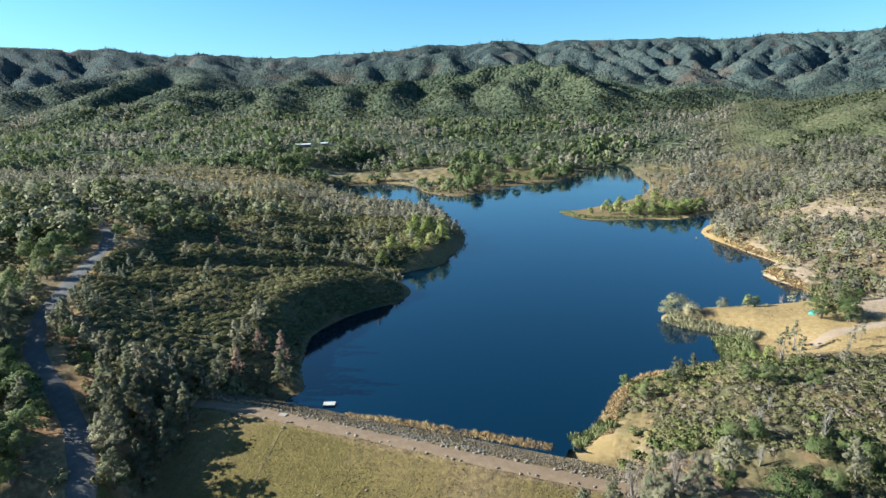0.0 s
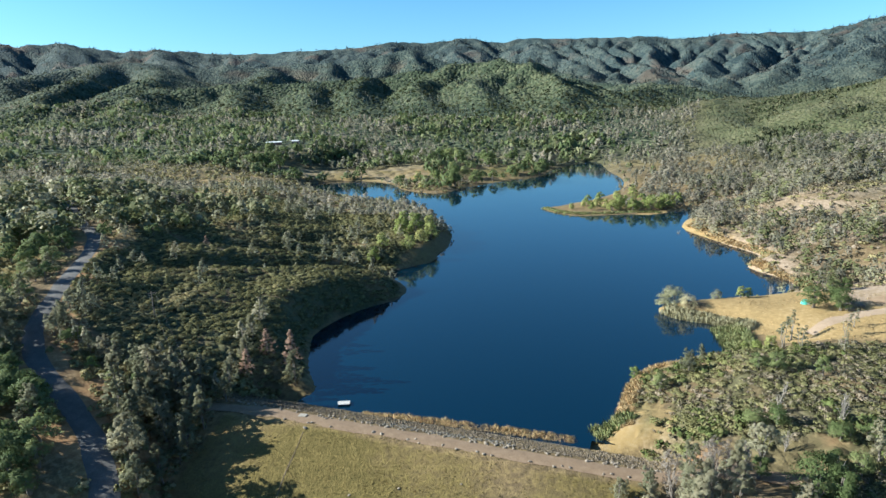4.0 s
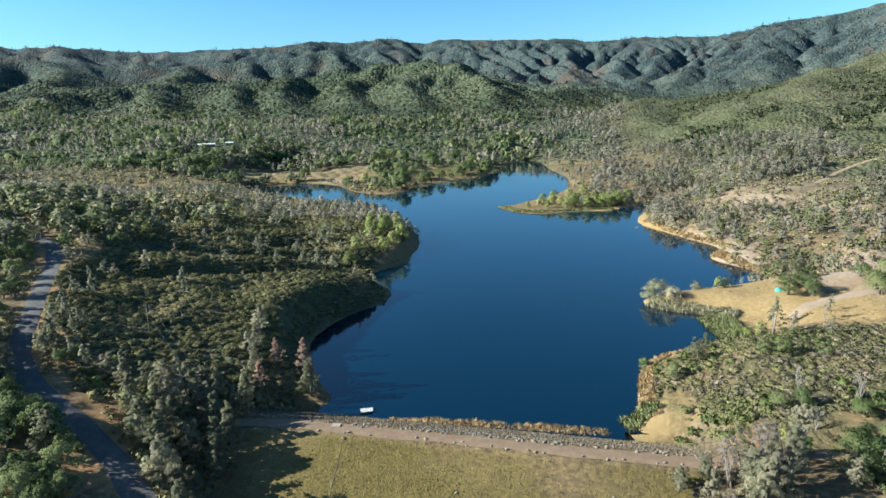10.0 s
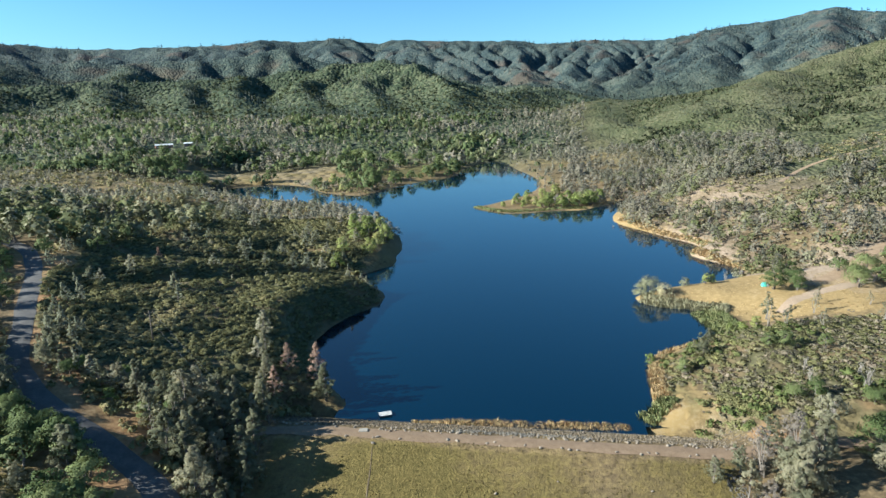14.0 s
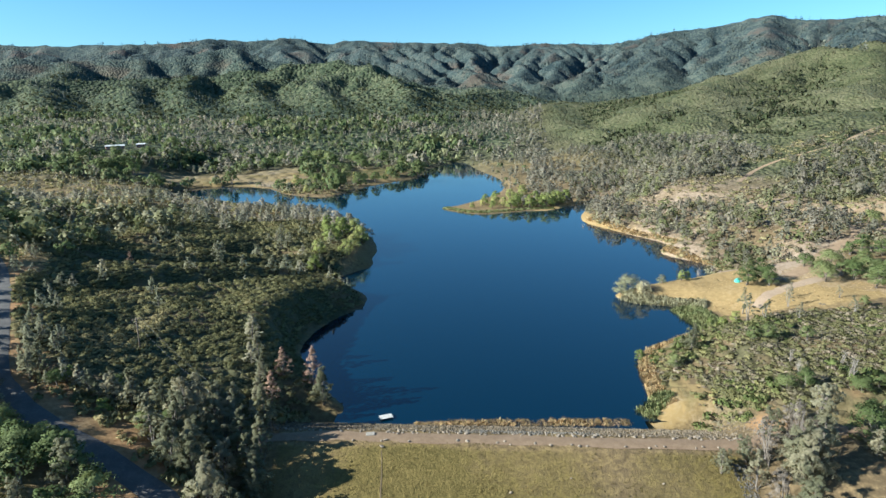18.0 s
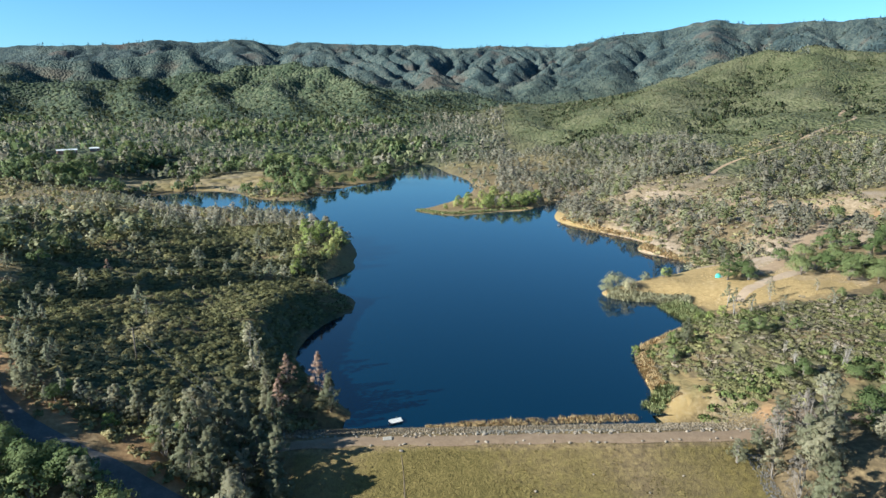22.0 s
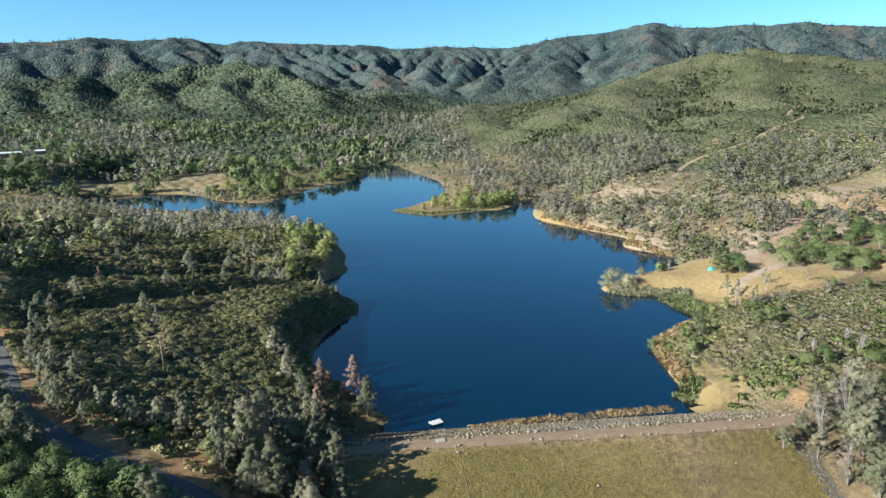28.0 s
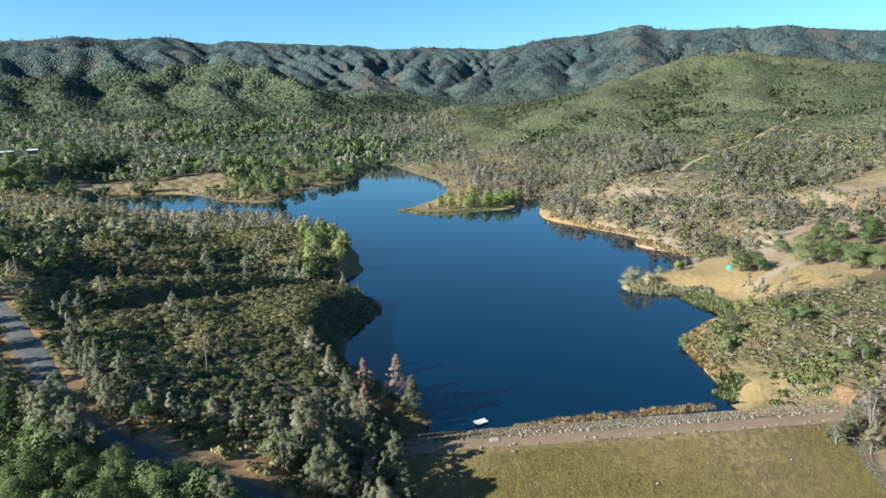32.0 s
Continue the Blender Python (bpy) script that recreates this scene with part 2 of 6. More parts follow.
def backs(x, y, lines, slope, round_top):
    """Height of the hills whose backs are the given lines, falling off to both sides."""
    best = np.full(x.shape, -1e3)
    for line in lines:
        for (x0, y0, z0), (x1, y1, z1) in zip(line, line[1:]):
            dx, dy = x1 - x0, y1 - y0
            s = np.clip(((x - x0) * dx + (y - y0) * dy) / (dx * dx + dy * dy), 0, 1)
            d = np.hypot(x - x0 - s * dx, y - y0 - s * dy)
            best = np.maximum(best, z0 + (z1 - z0) * s - slope * (np.sqrt(d * d + round_top ** 2) - round_top))
    return best


def folds(x, y, cell, seed, octaves=4):
    """Rounded backs with sharp gullies between, 0 to 1, each finer than the last and turned against it."""
    total, weight, norm = 0.0, 1.0, 0.0
    for k in range(octaves):
        x, y = 0.8 * x - 0.6 * y, 0.6 * x + 0.8 * y
        total = total + weight * np.abs(2 * value_noise(x / cell, y / cell, seed + k) - 1) ** 0.8
        norm, weight, cell = norm + weight, weight * 0.5, cell * 0.5
    return total / norm


def rolls(x, y, fine):
    """The long rounded backs of the scrub hill and the gullies between them."""
    return folds(0.9 * x + 0.3 * y + 30 * fine, (0.9 * y - 0.45 * x) * 0.55 + 25 * fine, 105, 37, 4)


def flow(h, d, rounds, cut, ease, back):
    """Lets rain carve a grid of heights: water runs to the lowest neighbour, and the more of it, the deeper it cuts."""
    ny, nx = h.shape
    n = ny * nx
    index = np.arange(n).reshape(ny, nx)
    first = h.copy()
    for _ in range(rounds):
        best, to = np.zeros((ny, nx)), index.copy()
        for dy, dx in ((0, 1), (1, 0), (1, 1), (1, -1), (0, -1), (-1, 0), (-1, -1), (-1, 1)):
            low = np.full((ny, nx), 1e9)
            low[max(0, -dy):ny - max(0, dy), max(0, -dx):nx - max(0, dx)] = h[max(0, dy):ny - max(0, -dy), max(0, dx):nx - max(0, -dx)]
            fall = (h - low) / math.hypot(dy, dx)
            better = fall > best
            best = np.where(better, fall, best)
            to = np.where(better, index + dy * nx + dx, to)
        order = np.argsort(h.ravel(), kind="stable").tolist()
        target, water = to.ravel().tolist(), [1.0] * n
        for i in reversed(order):
            if target[i] != i:
                water[target[i]] += water[i]
        force = (cut * np.array(water) ** 0.5).tolist()
        level = h.ravel().tolist()
        for i in order:
            j = target[i]
            if j != i:
                level[i] = (level[i] + force[i] * level[j]) / (1 + force[i])
        h = np.array(level).reshape(ny, nx)
        q = np.pad(h, 1, mode="edge")
        h = h + ease * (q[:-2, 1:-1] + q[2:, 1:-1] + q[1:-1, :-2] + q[1:-1, 2:] - 4 * h)
        h = h + back * (first - h)
    return h


def softened(a, n):
    """Box blur, three times over."""
    for _ in range(3):
        for ax in (0, 1):
            q = np.cumsum(np.pad(a, [(n + 1, n) if k == ax else (0, 0) for k in (0, 1)], mode="edge"), axis=ax)
            m = 2 * n + 1
            a = (q[m:] - q[:-m]) / m if ax == 0 else (q[:, m:] - q[:, :-m]) / m
    return a


def sampled(x, y, x0, y0, d, h):
    u, v = np.clip((x - x0) / d, 0, h.shape[1] - 1.001), np.clip((y - y0) / d, 0, h.shape[0] - 1.001)
    i, j = u.astype(int), v.astype(int)
    u, v = u - i, v - j
    return (h[j, i] * (1 - u) + h[j, i + 1] * u) * (1 - v) + (h[j + 1, i] * (1 - u) + h[j + 1, i + 1] * u) * v


def first_hills(x, y):
    """The great forms of the hills, before rain has cut them."""
    az, dist = np.degrees(np.arctan2(x, y + 107)), np.hypot(x, y + 107)
    wob, fine = fbm(x, y, 700, 3, 31), fbm(x, y, 240, 4, 57)
    bx, by = x + 40 * fine + 60 * wob, y + 40 * fbm(x, y, 260, 3, 58)
    z = 8 + np.clip(dist - 500, 0, 5000) * 0.012 + 4 * fine
    z = np.maximum(z, backs(bx, by, MID_HILLS + WEST_HILLS, 0.46, 40))
    z = np.maximum(z, backs(bx, by, BACK_HILLS, 0.42, 60))
    reach = np.interp(az, FAR_REACH[0::2], FAR_REACH[1::2])
    top = 60 + reach * np.tan(np.radians(np.interp(az, FAR_CREST[0::2], FAR_CREST[1::2])))
    climb = np.clip((dist + 160 * wob - 2150) / (reach - 2150), 0, 1)
    far = 40 + (top - 40) * np.where(dist < reach, climb ** 1.15, np.exp(-((dist - reach) / 900) ** 2)) + 30 * wob * (1 - climb)
    z = np.where(dist > 2000, np.maximum(z, far), z)
    crest = np.interp(az, EAST_CREST[0::2], EAST_CREST[1::2])
    gap = np.interp(az, [-60, 5, 15, 25, 100], [900, 900, 980, 1200, 1250])
    off = dist - gap
    east = (60 + gap * np.tan(np.radians(crest))) * np.exp(-(off / np.where(off < 0, 640, 420)) ** 2)
    return np.maximum(z, east + 60 * (rolls(x, y, fine) - 0.40) * step(10, 50, east)) + 5 * fbm(x, y, 90, 3, 91)


def carved(x0, x1, y0, y1, d, rounds, cut, ease, back, under=None):
    X, Y = np.meshgrid(np.arange(x0, x1, d), np.arange(y0, y1, d))
    h = first_hills(X, Y)
    if under is not None:
        h = 0.5 * h + 0.5 * sampled(X, Y, *under)
    cut_h = flow(h + 6 * fbm(X, Y, 60, 2, 93), d, rounds, cut, ease, back)
    n = int(150 / d)
    return x0, y0, d, cut_h + softened(h - cut_h, n)


WIDE = carved(-4300, 3500, 300, 5000, 26.0, 26, 0.10, 0.02, 0.03)
# the skyline is fitted to the camera's view: each bearing is lifted or lowered to the angle of its crest
_az, _r = np.meshgrid(np.radians(np.arange(-60, 60.1, 0.4)), np.arange(2600, 4700, 26.0))
_x, _y = _r * np.sin(_az), _r * np.cos(_az) - 107
_seen = np.degrees(np.arctan((sampled(_x, _y, *WIDE) + 12 - 60) / _r)).max(0)
_want = np.interp(np.degrees(_az[0]), FAR_CREST[0::2], FAR_CREST[1::2])
LIFT_AZ, LIFT = np.degrees(_az[0]), np.convolve(np.pad(_want - _seen + np.interp(np.degrees(_az[0]), [-45, -30, -8, 2, 12, 22], [0.1, 0.28, 0.22, 0.12, 0.06, 0.36]), 2, mode="edge"), np.ones(5) / 5, "valid")
CLOSE = carved(-1500, 1500, 180, 2060, 13.0, 26, 0.12, 0.025, 0.03, WIDE)

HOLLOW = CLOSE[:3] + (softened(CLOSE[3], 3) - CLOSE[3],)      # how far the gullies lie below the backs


def hills(x, y):
    az, dist = np.degrees(np.arctan2(x, y + 107)), np.hypot(x, y + 107)
    z = sampled(x, y, *WIDE)
    z = z + dist * np.tan(np.radians(np.interp(az, LIFT_AZ, LIFT))) * step(2200, 3400, dist)
    bx, by = x + 20 * fbm(x, y, 90, 2, 59), y
    z = z + (13 * (folds(bx, by, 150, 23, 3) - 0.45) + 9 * (folds(by, bx, 62, 27, 3) - 0.45)) * step(60, 130, z)
    near = step(1500, 1380, np.abs(x)) * step(2060, 1900, y)
    close = sampled(x, y, *CLOSE)
    close = close + (7 * (folds(bx, by, 80, 26, 3) - 0.45)) * step(45, 90, close)
    return z * (1 - near) + close * near


def shape_of_land(x, y):
    """Height of the land (the lake's bed lies below 0)."""
    x, y = np.asarray(x, float), np.asarray(y, float)
    shape = x.shape
    x, y = x.ravel(), y.ravel()
    z = np.empty(x.shape)
    near = (np.abs(x) < 900) & (y < 1300)
    z[~near] = hills(x[~near], y[~near])
    xs, ys = x[near], y[near]
    top, norm = np.zeros(xs.shape), np.zeros(xs.shape)
    for sx, sy, sz in SPOTS:
        wgt = 1.0 / ((xs - sx) ** 2 + (ys - sy) ** 2 + 30.0) ** 2
        top, norm = top + wgt * sz, norm + wgt
    low = top / norm
    away = np.hypot(xs, ys + 20)
    low = low + step(20, 200, away) * 1.6 * fbm(xs, ys, 38, 3, 5) + 0.35 * fbm(xs, ys, 7, 3, 8)
    far_off = np.hypot(xs, ys + 107)
    track_d, _ = line_distance(xs, ys, HILL_TRACK[:, :2])
    low = low + 36 * (rolls(xs, ys, fbm(xs, ys, 240, 4, 57)) - 0.40) * step(330, 470, far_off) * step(70, 150, xs + 0.1 * (ys - 300)) * step(8, 70, track_d)
    # the backs of the west bank and the ravines between them
    bank_by = (xs > -175) & (xs < -40) & (ys > 0) & (ys < 150)
    bx, by = xs[bank_by], ys[bank_by]
    for line, wide in WEST_BACKS:
        d, along_it = line_distance(bx + 2.2 * fbm(bx, by, 18, 2, 81), by + 2.2 * fbm(bx, by, 18, 2, 82), line[:, :2])
        w = np.exp(-(d / wide) ** 2)
        low[bank_by] = low[bank_by] * (1 - w) + np.interp(along_it * (len(line) - 1), np.arange(len(line)), line[:, 2]) * w
    mix = step(430, 800, np.hypot(xs * 1.15, ys - 60)) * step(-200, 300, ys + np.abs(xs) * 0.5)
    zn = low * (1 - mix) + hills(xs, ys) * mix
    # the shore
    by = (xs > -290) & (xs < 140) & (ys > -50) & (ys < 560)
    sd, lake = np.full(xs.shape, 100.0), np.zeros(xs.shape, bool)
    sd[by], lake[by] = line_distance(xs[by], ys[by], SHORE, True)[0], inside(xs[by], ys[by], SHORE)
    sd = np.where(lake, -sd, sd) + 0.5 * fbm(xs, ys, 9, 3, 12)
    bank = np.where(xs < -30, 7.0, 5.0) + 6 * step(120, 260, ys)
    rise = 1 - np.exp(-np.maximum(sd, 0) / bank)
    bluff = step(20, 32, ys) * step(80, 70, ys) * step(-30, -36, xs)
    rise = rise * (1 - bluff) + step(0, 1, np.clip(sd / 9.5, 0, 1) ** 1.1) * bluff
    zl = 0.05 + np.maximum(zn, 0.5) * rise
    zn = np.where(sd > 30, zn, np.where(sd > 0, zl, np.maximum(sd * 0.4, -6)))
    # the dam
    up = np.interp(ys, [-80, -17.3, -16.8, -13.1, -12.5, -1.9, 5, 11], [-23, 4.75, 4.9, 4.95, 4.8, 0.0, -3.5, -6]) + 0.06 * fbm(xs, ys, 3, 2, 77)
    on = step(47, 37, np.abs(xs + 3)) * step(3, 0, ys) * step(-64, -40, ys + 0.55 * np.maximum(np.abs(xs) - 20, 0))
    zn = zn * (1 - on) + up * on
    # roads cut level into the slopes
    for line, half in ((WEST_ROAD, 2.6), (EAST_TRACK, 2.2), (HILL_TRACK, 1.8)):
        by = (xs > line[:, 0].min() - 9) & (xs < line[:, 0].max() + 9) & (ys > line[:, 1].min() - 9) & (ys < line[:, 1].max() + 9)
        d, s = line_distance(xs[by], ys[by], line[:, :2])
        k = np.clip(s * (len(line) - 1), 0, len(line) - 1.001)
        lvl = np.interp(k, np.arange(len(line)), line[:, 2])
        wgt = step(half + 4.5, half + 0.8, d)
        zn[by] = zn[by] * (1 - wgt) + (lvl - 0.1) * wgt
    z[near] = zn
    return z.reshape(shape)

# ---- materials ----
def material(name):
    m = bpy.data.materials.new(name)
    m.use_nodes = True
    nt = m.node_tree
    return m, nt, nt.nodes["Principled BSDF"]


def node(nt, kind, links=(), operation="", data_type="", blend_type="", attribute_name=""):
    n = nt.nodes.new(kind)
    if operation:
        n.operation = operation
    if data_type:
        n.data_type = data_type
    if blend_type:
        n.blend_type = blend_type
    if attribute_name:
        n.attribute_name = attribute_name
    for socket, value in links:
        if isinstance(value, bpy.types.NodeSocket):
            nt.links.new(value, n.inputs[socket])
        else:
            n.inputs[socket].default_value = value
    return n


def noise_tex(nt, scale, detail=4.0, rough=0.6, coords=None):
    if coords is None:
        coords = node(nt, "ShaderNodeNewGeometry").outputs["Position"]
    return node(nt, "ShaderNodeTexNoise", [("Vector", coords), ("Scale", scale), ("Detail", detail), ("Roughness", rough)]).outputs["Fac"]


def ramp(nt, fac, stops):
    r = node(nt, "ShaderNodeValToRGB", [("Fac", fac)])
    el = r.color_ramp.elements
    while len(el) < len(stops):
        el.new(0.5)
    for e, (at, col) in zip(el, stops):
        e.position, e.color = at, (*col, 1)
    return r.outputs["Color"]


def blend(nt, fac, a, b, how="MIX"):
    n = node(nt, "ShaderNodeMix", data_type="RGBA", blend_type=how)
    for socket, value in ((0, fac), (6, a), (7, b)):
        if isinstance(value, bpy.types.NodeSocket):
            nt.links.new(value, n.inputs[socket])
        else:
            n.inputs[socket].default_value = value if socket == 0 else (*value, 1)
    return n.outputs[2]


def relief(nt, bsdf, height, strength, distance):
    b = node(nt, "ShaderNodeBump", [("Height", height), ("Strength", strength), ("Distance", distance)])
    nt.links.new(b.outputs["Normal"], bsdf.inputs["Normal"])


def surface(name, stops, scale, bump=0.3, depth=0.05, rough=0.9, fine=6.0, metal=0.0):
    """A matt natural surface: colour over noise at two scales, and relief."""
    m, nt, b = material(name)
    big, small = noise_tex(nt, scale), noise_tex(nt, scale * fine, 5.0, 0.7)
    mixed = node(nt, "ShaderNodeMath", [(0, big), (1, small)], operation="ADD").outputs[0]
    half = node(nt, "ShaderNodeMath", [(0, mixed), (1, 0.5)], operation="MULTIPLY").outputs[0]
    nt.links.new(ramp(nt, half, stops), b.inputs["Base Color"])
    b.inputs["Roughness"].default_value, b.inputs["Metallic"].default_value = rough, metal
    relief(nt, b, small, bump, depth)
    return m


def foliage(name, dark, light, dry=None, gloss=0.75, per_object=False, through_light=0.30):
    """Leaves: varied leaf by leaf, plant by plant, with some light coming through."""
    m, nt, b = material(name)
    leaf = node(nt, "ShaderNodeNewGeometry").outputs["Random Per Island"]
    even = node(nt, "ShaderNodeMapRange", [("Value", leaf), ("To Min", 0.2), ("To Max", 0.8)]).outputs[0]
    col = blend(nt, even, dark, light)
    if per_object:
        plant = node(nt, "ShaderNodeObjectInfo").outputs["Random"]
    else:
        plant = node(nt, "ShaderNodeAttribute", attribute_name="plant").outputs["Fac"]
    if dry:
        col = blend(nt, ramp(nt, plant, [(0.35, (0, 0, 0)), (1.0, (1, 1, 1))]), col, dry)
    bright = node(nt, "ShaderNodeMapRange", [("Value", plant), ("To Min", 0.85), ("To Max", 1.18)]).outputs[0]
    col = blend(nt, 1.0, col, node(nt, "ShaderNodeCombineColor", [("Red", bright), ("Green", bright), ("Blue", bright)]).outputs[0], "MULTIPLY")
    nt.links.new(col, b.inputs["Base Color"])
    b.inputs["Roughness"].default_value = gloss
    b.inputs["Specular IOR Level"].default_value = 0.12
    glow = node(nt, "ShaderNodeBsdfTranslucent", [("Color", col)])
    mix = node(nt, "ShaderNodeMixShader", [(0, through_light), (1, b.outputs[0]), (2, glow.outputs[0])])
    nt.links.new(mix.outputs[0], nt.nodes["Material Output"].inputs["Surface"])
    return m


M_GROUND, nt, b = material("dry_ground")
cover = node(nt, "ShaderNodeAttribute", attribute_name="cover").outputs["Color"]
split = node(nt, "ShaderNodeSeparateColor", [("Color", cover)])
pos = node(nt, "ShaderNodeNewGeometry").outputs["Position"]
n1, n2, n3 = noise_tex(nt, 0.07, 6.0, 0.65), noise_tex(nt, 0.9, 6.0, 0.7), noise_tex(nt, 6.0, 4.0, 0.7)
soil = ramp(nt, n2, [(0.3, (0.07, 0.052, 0.028)), (0.55, (0.125, 0.092, 0.05)), (0.75, (0.20, 0.15, 0.085))])
straw = ramp(nt, n2, [(0.3, (0.17, 0.12, 0.05)), (0.55, (0.245, 0.175, 0.078)), (0.75, (0.31, 0.23, 0.11))])
turf = node(nt, "ShaderNodeMath", [(0, node(nt, "ShaderNodeMath", [(0, n2), (1, 0.45)], operation="MULTIPLY").outputs[0]), (1, node(nt, "ShaderNodeMath", [(0, noise_tex(nt, 2.6, 3.0, 0.8)), (1, 0.55)], operation="MULTIPLY").outputs[0])], operation="ADD").outputs[0]
green = ramp(nt, turf, [(0.36, (0.053, 0.044, 0.015)), (0.5, (0.102, 0.081, 0.027)), (0.64, (0.158, 0.122, 0.044))])
bare = ramp(nt, n2, [(0.3, (0.19, 0.145, 0.10)), (0.6, (0.27, 0.21, 0.152)), (0.8, (0.34, 0.275, 0.205))])


def weighed(value, grain, low=0.25):
    soft = node(nt, "ShaderNodeMath", [(0, value), (1, grain)], operation="ADD").outputs[0]
    return node(nt, "ShaderNodeMapRange", [("Value", soft), ("From Min", 1 - low), ("From Max", 1 + low)]).outputs[0]


col = blend(nt, weighed(split.outputs["Red"], n2), soil, straw)
col = blend(nt, weighed(split.outputs["Green"], n2), col, green)
col = blend(nt, weighed(split.outputs["Blue"], n2), col, bare)

clay = ramp(nt, n2, [(0.3, (0.17, 0.095, 0.045)), (0.55, (0.26, 0.155, 0.075)), (0.75, (0.34, 0.22, 0.12))])
col = blend(nt, node(nt, "ShaderNodeAttribute", attribute_name="cover").outputs["Alpha"], col, clay)


def crowns(scale):
    """Rounded tree or shrub tops packed side by side: 1 at the middle of each."""
    wob = node(nt, "ShaderNodeVectorMath", [(0, pos), (1, node(nt, "ShaderNodeTexNoise", [("Vector", pos), ("Scale", scale * 1.7), ("Detail", 2.0)]).outputs["Color"])], operation="ADD").outputs[0]
    v = node(nt, "ShaderNodeTexVoronoi", [("Vector", wob), ("Scale", scale), ("Randomness", 1.0)])
    return node(nt, "ShaderNodeMapRange", [("Value", v.outputs["Distance"]), ("From Min", 0.75), ("From Max", 0.0)]).outputs[0], v.outputs["Color"]


tree_top, tree_id = crowns(0.13)
bush_top, bush_id = crowns(0.38)
in_woods = node(nt, "ShaderNodeAttribute", attribute_name="woods").outputs["Fac"]
in_brush = node(nt, "ShaderNodeAttribute", attribute_name="brush").outputs["Fac"]
in_haze = node(nt, "ShaderNodeAttribute", attribute_name="hazed_conifer").outputs["Fac"]
each = node(nt, "ShaderNodeSeparateColor", [("Color", tree_id)]).outputs["Red"]
each_bush = node(nt, "ShaderNodeSeparateColor", [("Color", bush_id)]).outputs["Red"]
n0 = noise_tex(nt, 0.0055, 6.0, 0.62)
patchy = node(nt, "ShaderNodeMapRange", [("Value", n0), ("From Min", 0.3), ("From Max", 0.7), ("To Min", -0.22), ("To Max", 0.22)]).outputs[0]
wide_mix = node(nt, "ShaderNodeMath", [(0, node(nt, "ShaderNodeMath", [(0, each), (1, 0.45)], operation="MULTIPLY").outputs[0]), (1, node(nt, "ShaderNodeMath", [(0, n1), (1, patchy)], operation="ADD").outputs[0])], operation="ADD").outputs[0]
wood = ramp(nt, wide_mix, [(0.45, (0.022, 0.031, 0.017)), (0.72, (0.040, 0.052, 0.028)), (0.95, (0.075, 0.083, 0.046))])
# far woods: blue-grey haze of distance put into the base colour
hazed_conifer = ramp(nt, wide_mix, [(0.45, (0.021, 0.033, 0.036)), (0.72, (0.041, 0.057, 0.056)), (0.95, (0.077, 0.087, 0.073))])
brush_mix = node(nt, "ShaderNodeMath", [(0, node(nt, "ShaderNodeMath", [(0, each_bush), (1, 0.3)], operation="MULTIPLY").outputs[0]), (1, node(nt, "ShaderNodeMath", [(0, n1), (1, patchy)], operation="ADD").outputs[0])], operation="ADD").outputs[0]
brush = ramp(nt, brush_mix, [(0.36, (0.037, 0.044, 0.020)), (0.62, (0.062, 0.067, 0.032)), (0.9, (0.098, 0.094, 0.052))])
rusty = ramp(nt, noise_tex(nt, 0.0038, 5.0, 0.6), [(0.56, (0, 0, 0)), (0.66, (0.75, 0.75, 0.75))])
hazed_conifer = blend(nt, rusty, hazed_conifer, (0.088, 0.066, 0.052))
col = blend(nt, in_woods, col, blend(nt, in_haze, wood, hazed_conifer))
col = blend(nt, in_brush, col, brush)
nt.links.new(col, b.inputs["Base Color"])
b.inputs["Roughness"].default_value = 0.95
b.inputs["Specular IOR Level"].default_value = 0.1


def times(a, k):
    return node(nt, "ShaderNodeMath", [(0, a), (1, k)], operation="MULTIPLY").outputs[0]


rough_ground = node(nt, "ShaderNodeMath", [(0, times(n3, 0.10)), (1, times(times(tree_top, in_woods), 5.0))], operation="ADD").outputs[0]
rough_ground = node(nt, "ShaderNodeMath", [(0, rough_ground), (1, times(times(bush_top, in_brush), 2.2))], operation="ADD").outputs[0]
rough_ground = node(nt, "ShaderNodeMath", [(0, rough_ground), (1, times(times(turf, split.outputs["Green"]), 0.55))], operation="ADD").outputs[0]
relief(nt, b, rough_ground, 0.8, 1.0)

M_WATER, nt, b = material("lake_water")
b.inputs["Base Color"].default_value = (0.0007, 0.0088, 0.0190, 1)
b.inputs["Roughness"].default_value = 0.04
b.inputs["IOR"].default_value = 1.5
pos = node(nt, "ShaderNodeNewGeometry").outputs["Position"]
long_waves = node(nt, "ShaderNodeMapping", [("Vector", pos), ("Scale", (0.8, 1.6, 1.0)), ("Rotation", (0, 0, 0.5))]).outputs[0]
ripple = noise_tex(nt, 1.1, 4.0, 0.6, long_waves)
relief(nt, b, ripple, 0.10, 0.05)
nt.links.new(ramp(nt, noise_tex(nt, 0.02, 3.0, 0.6, long_waves), [(0.35, (0.03, 0.03, 0.03)), (0.7, (0.09, 0.09, 0.09))]), b.inputs["Roughness"])

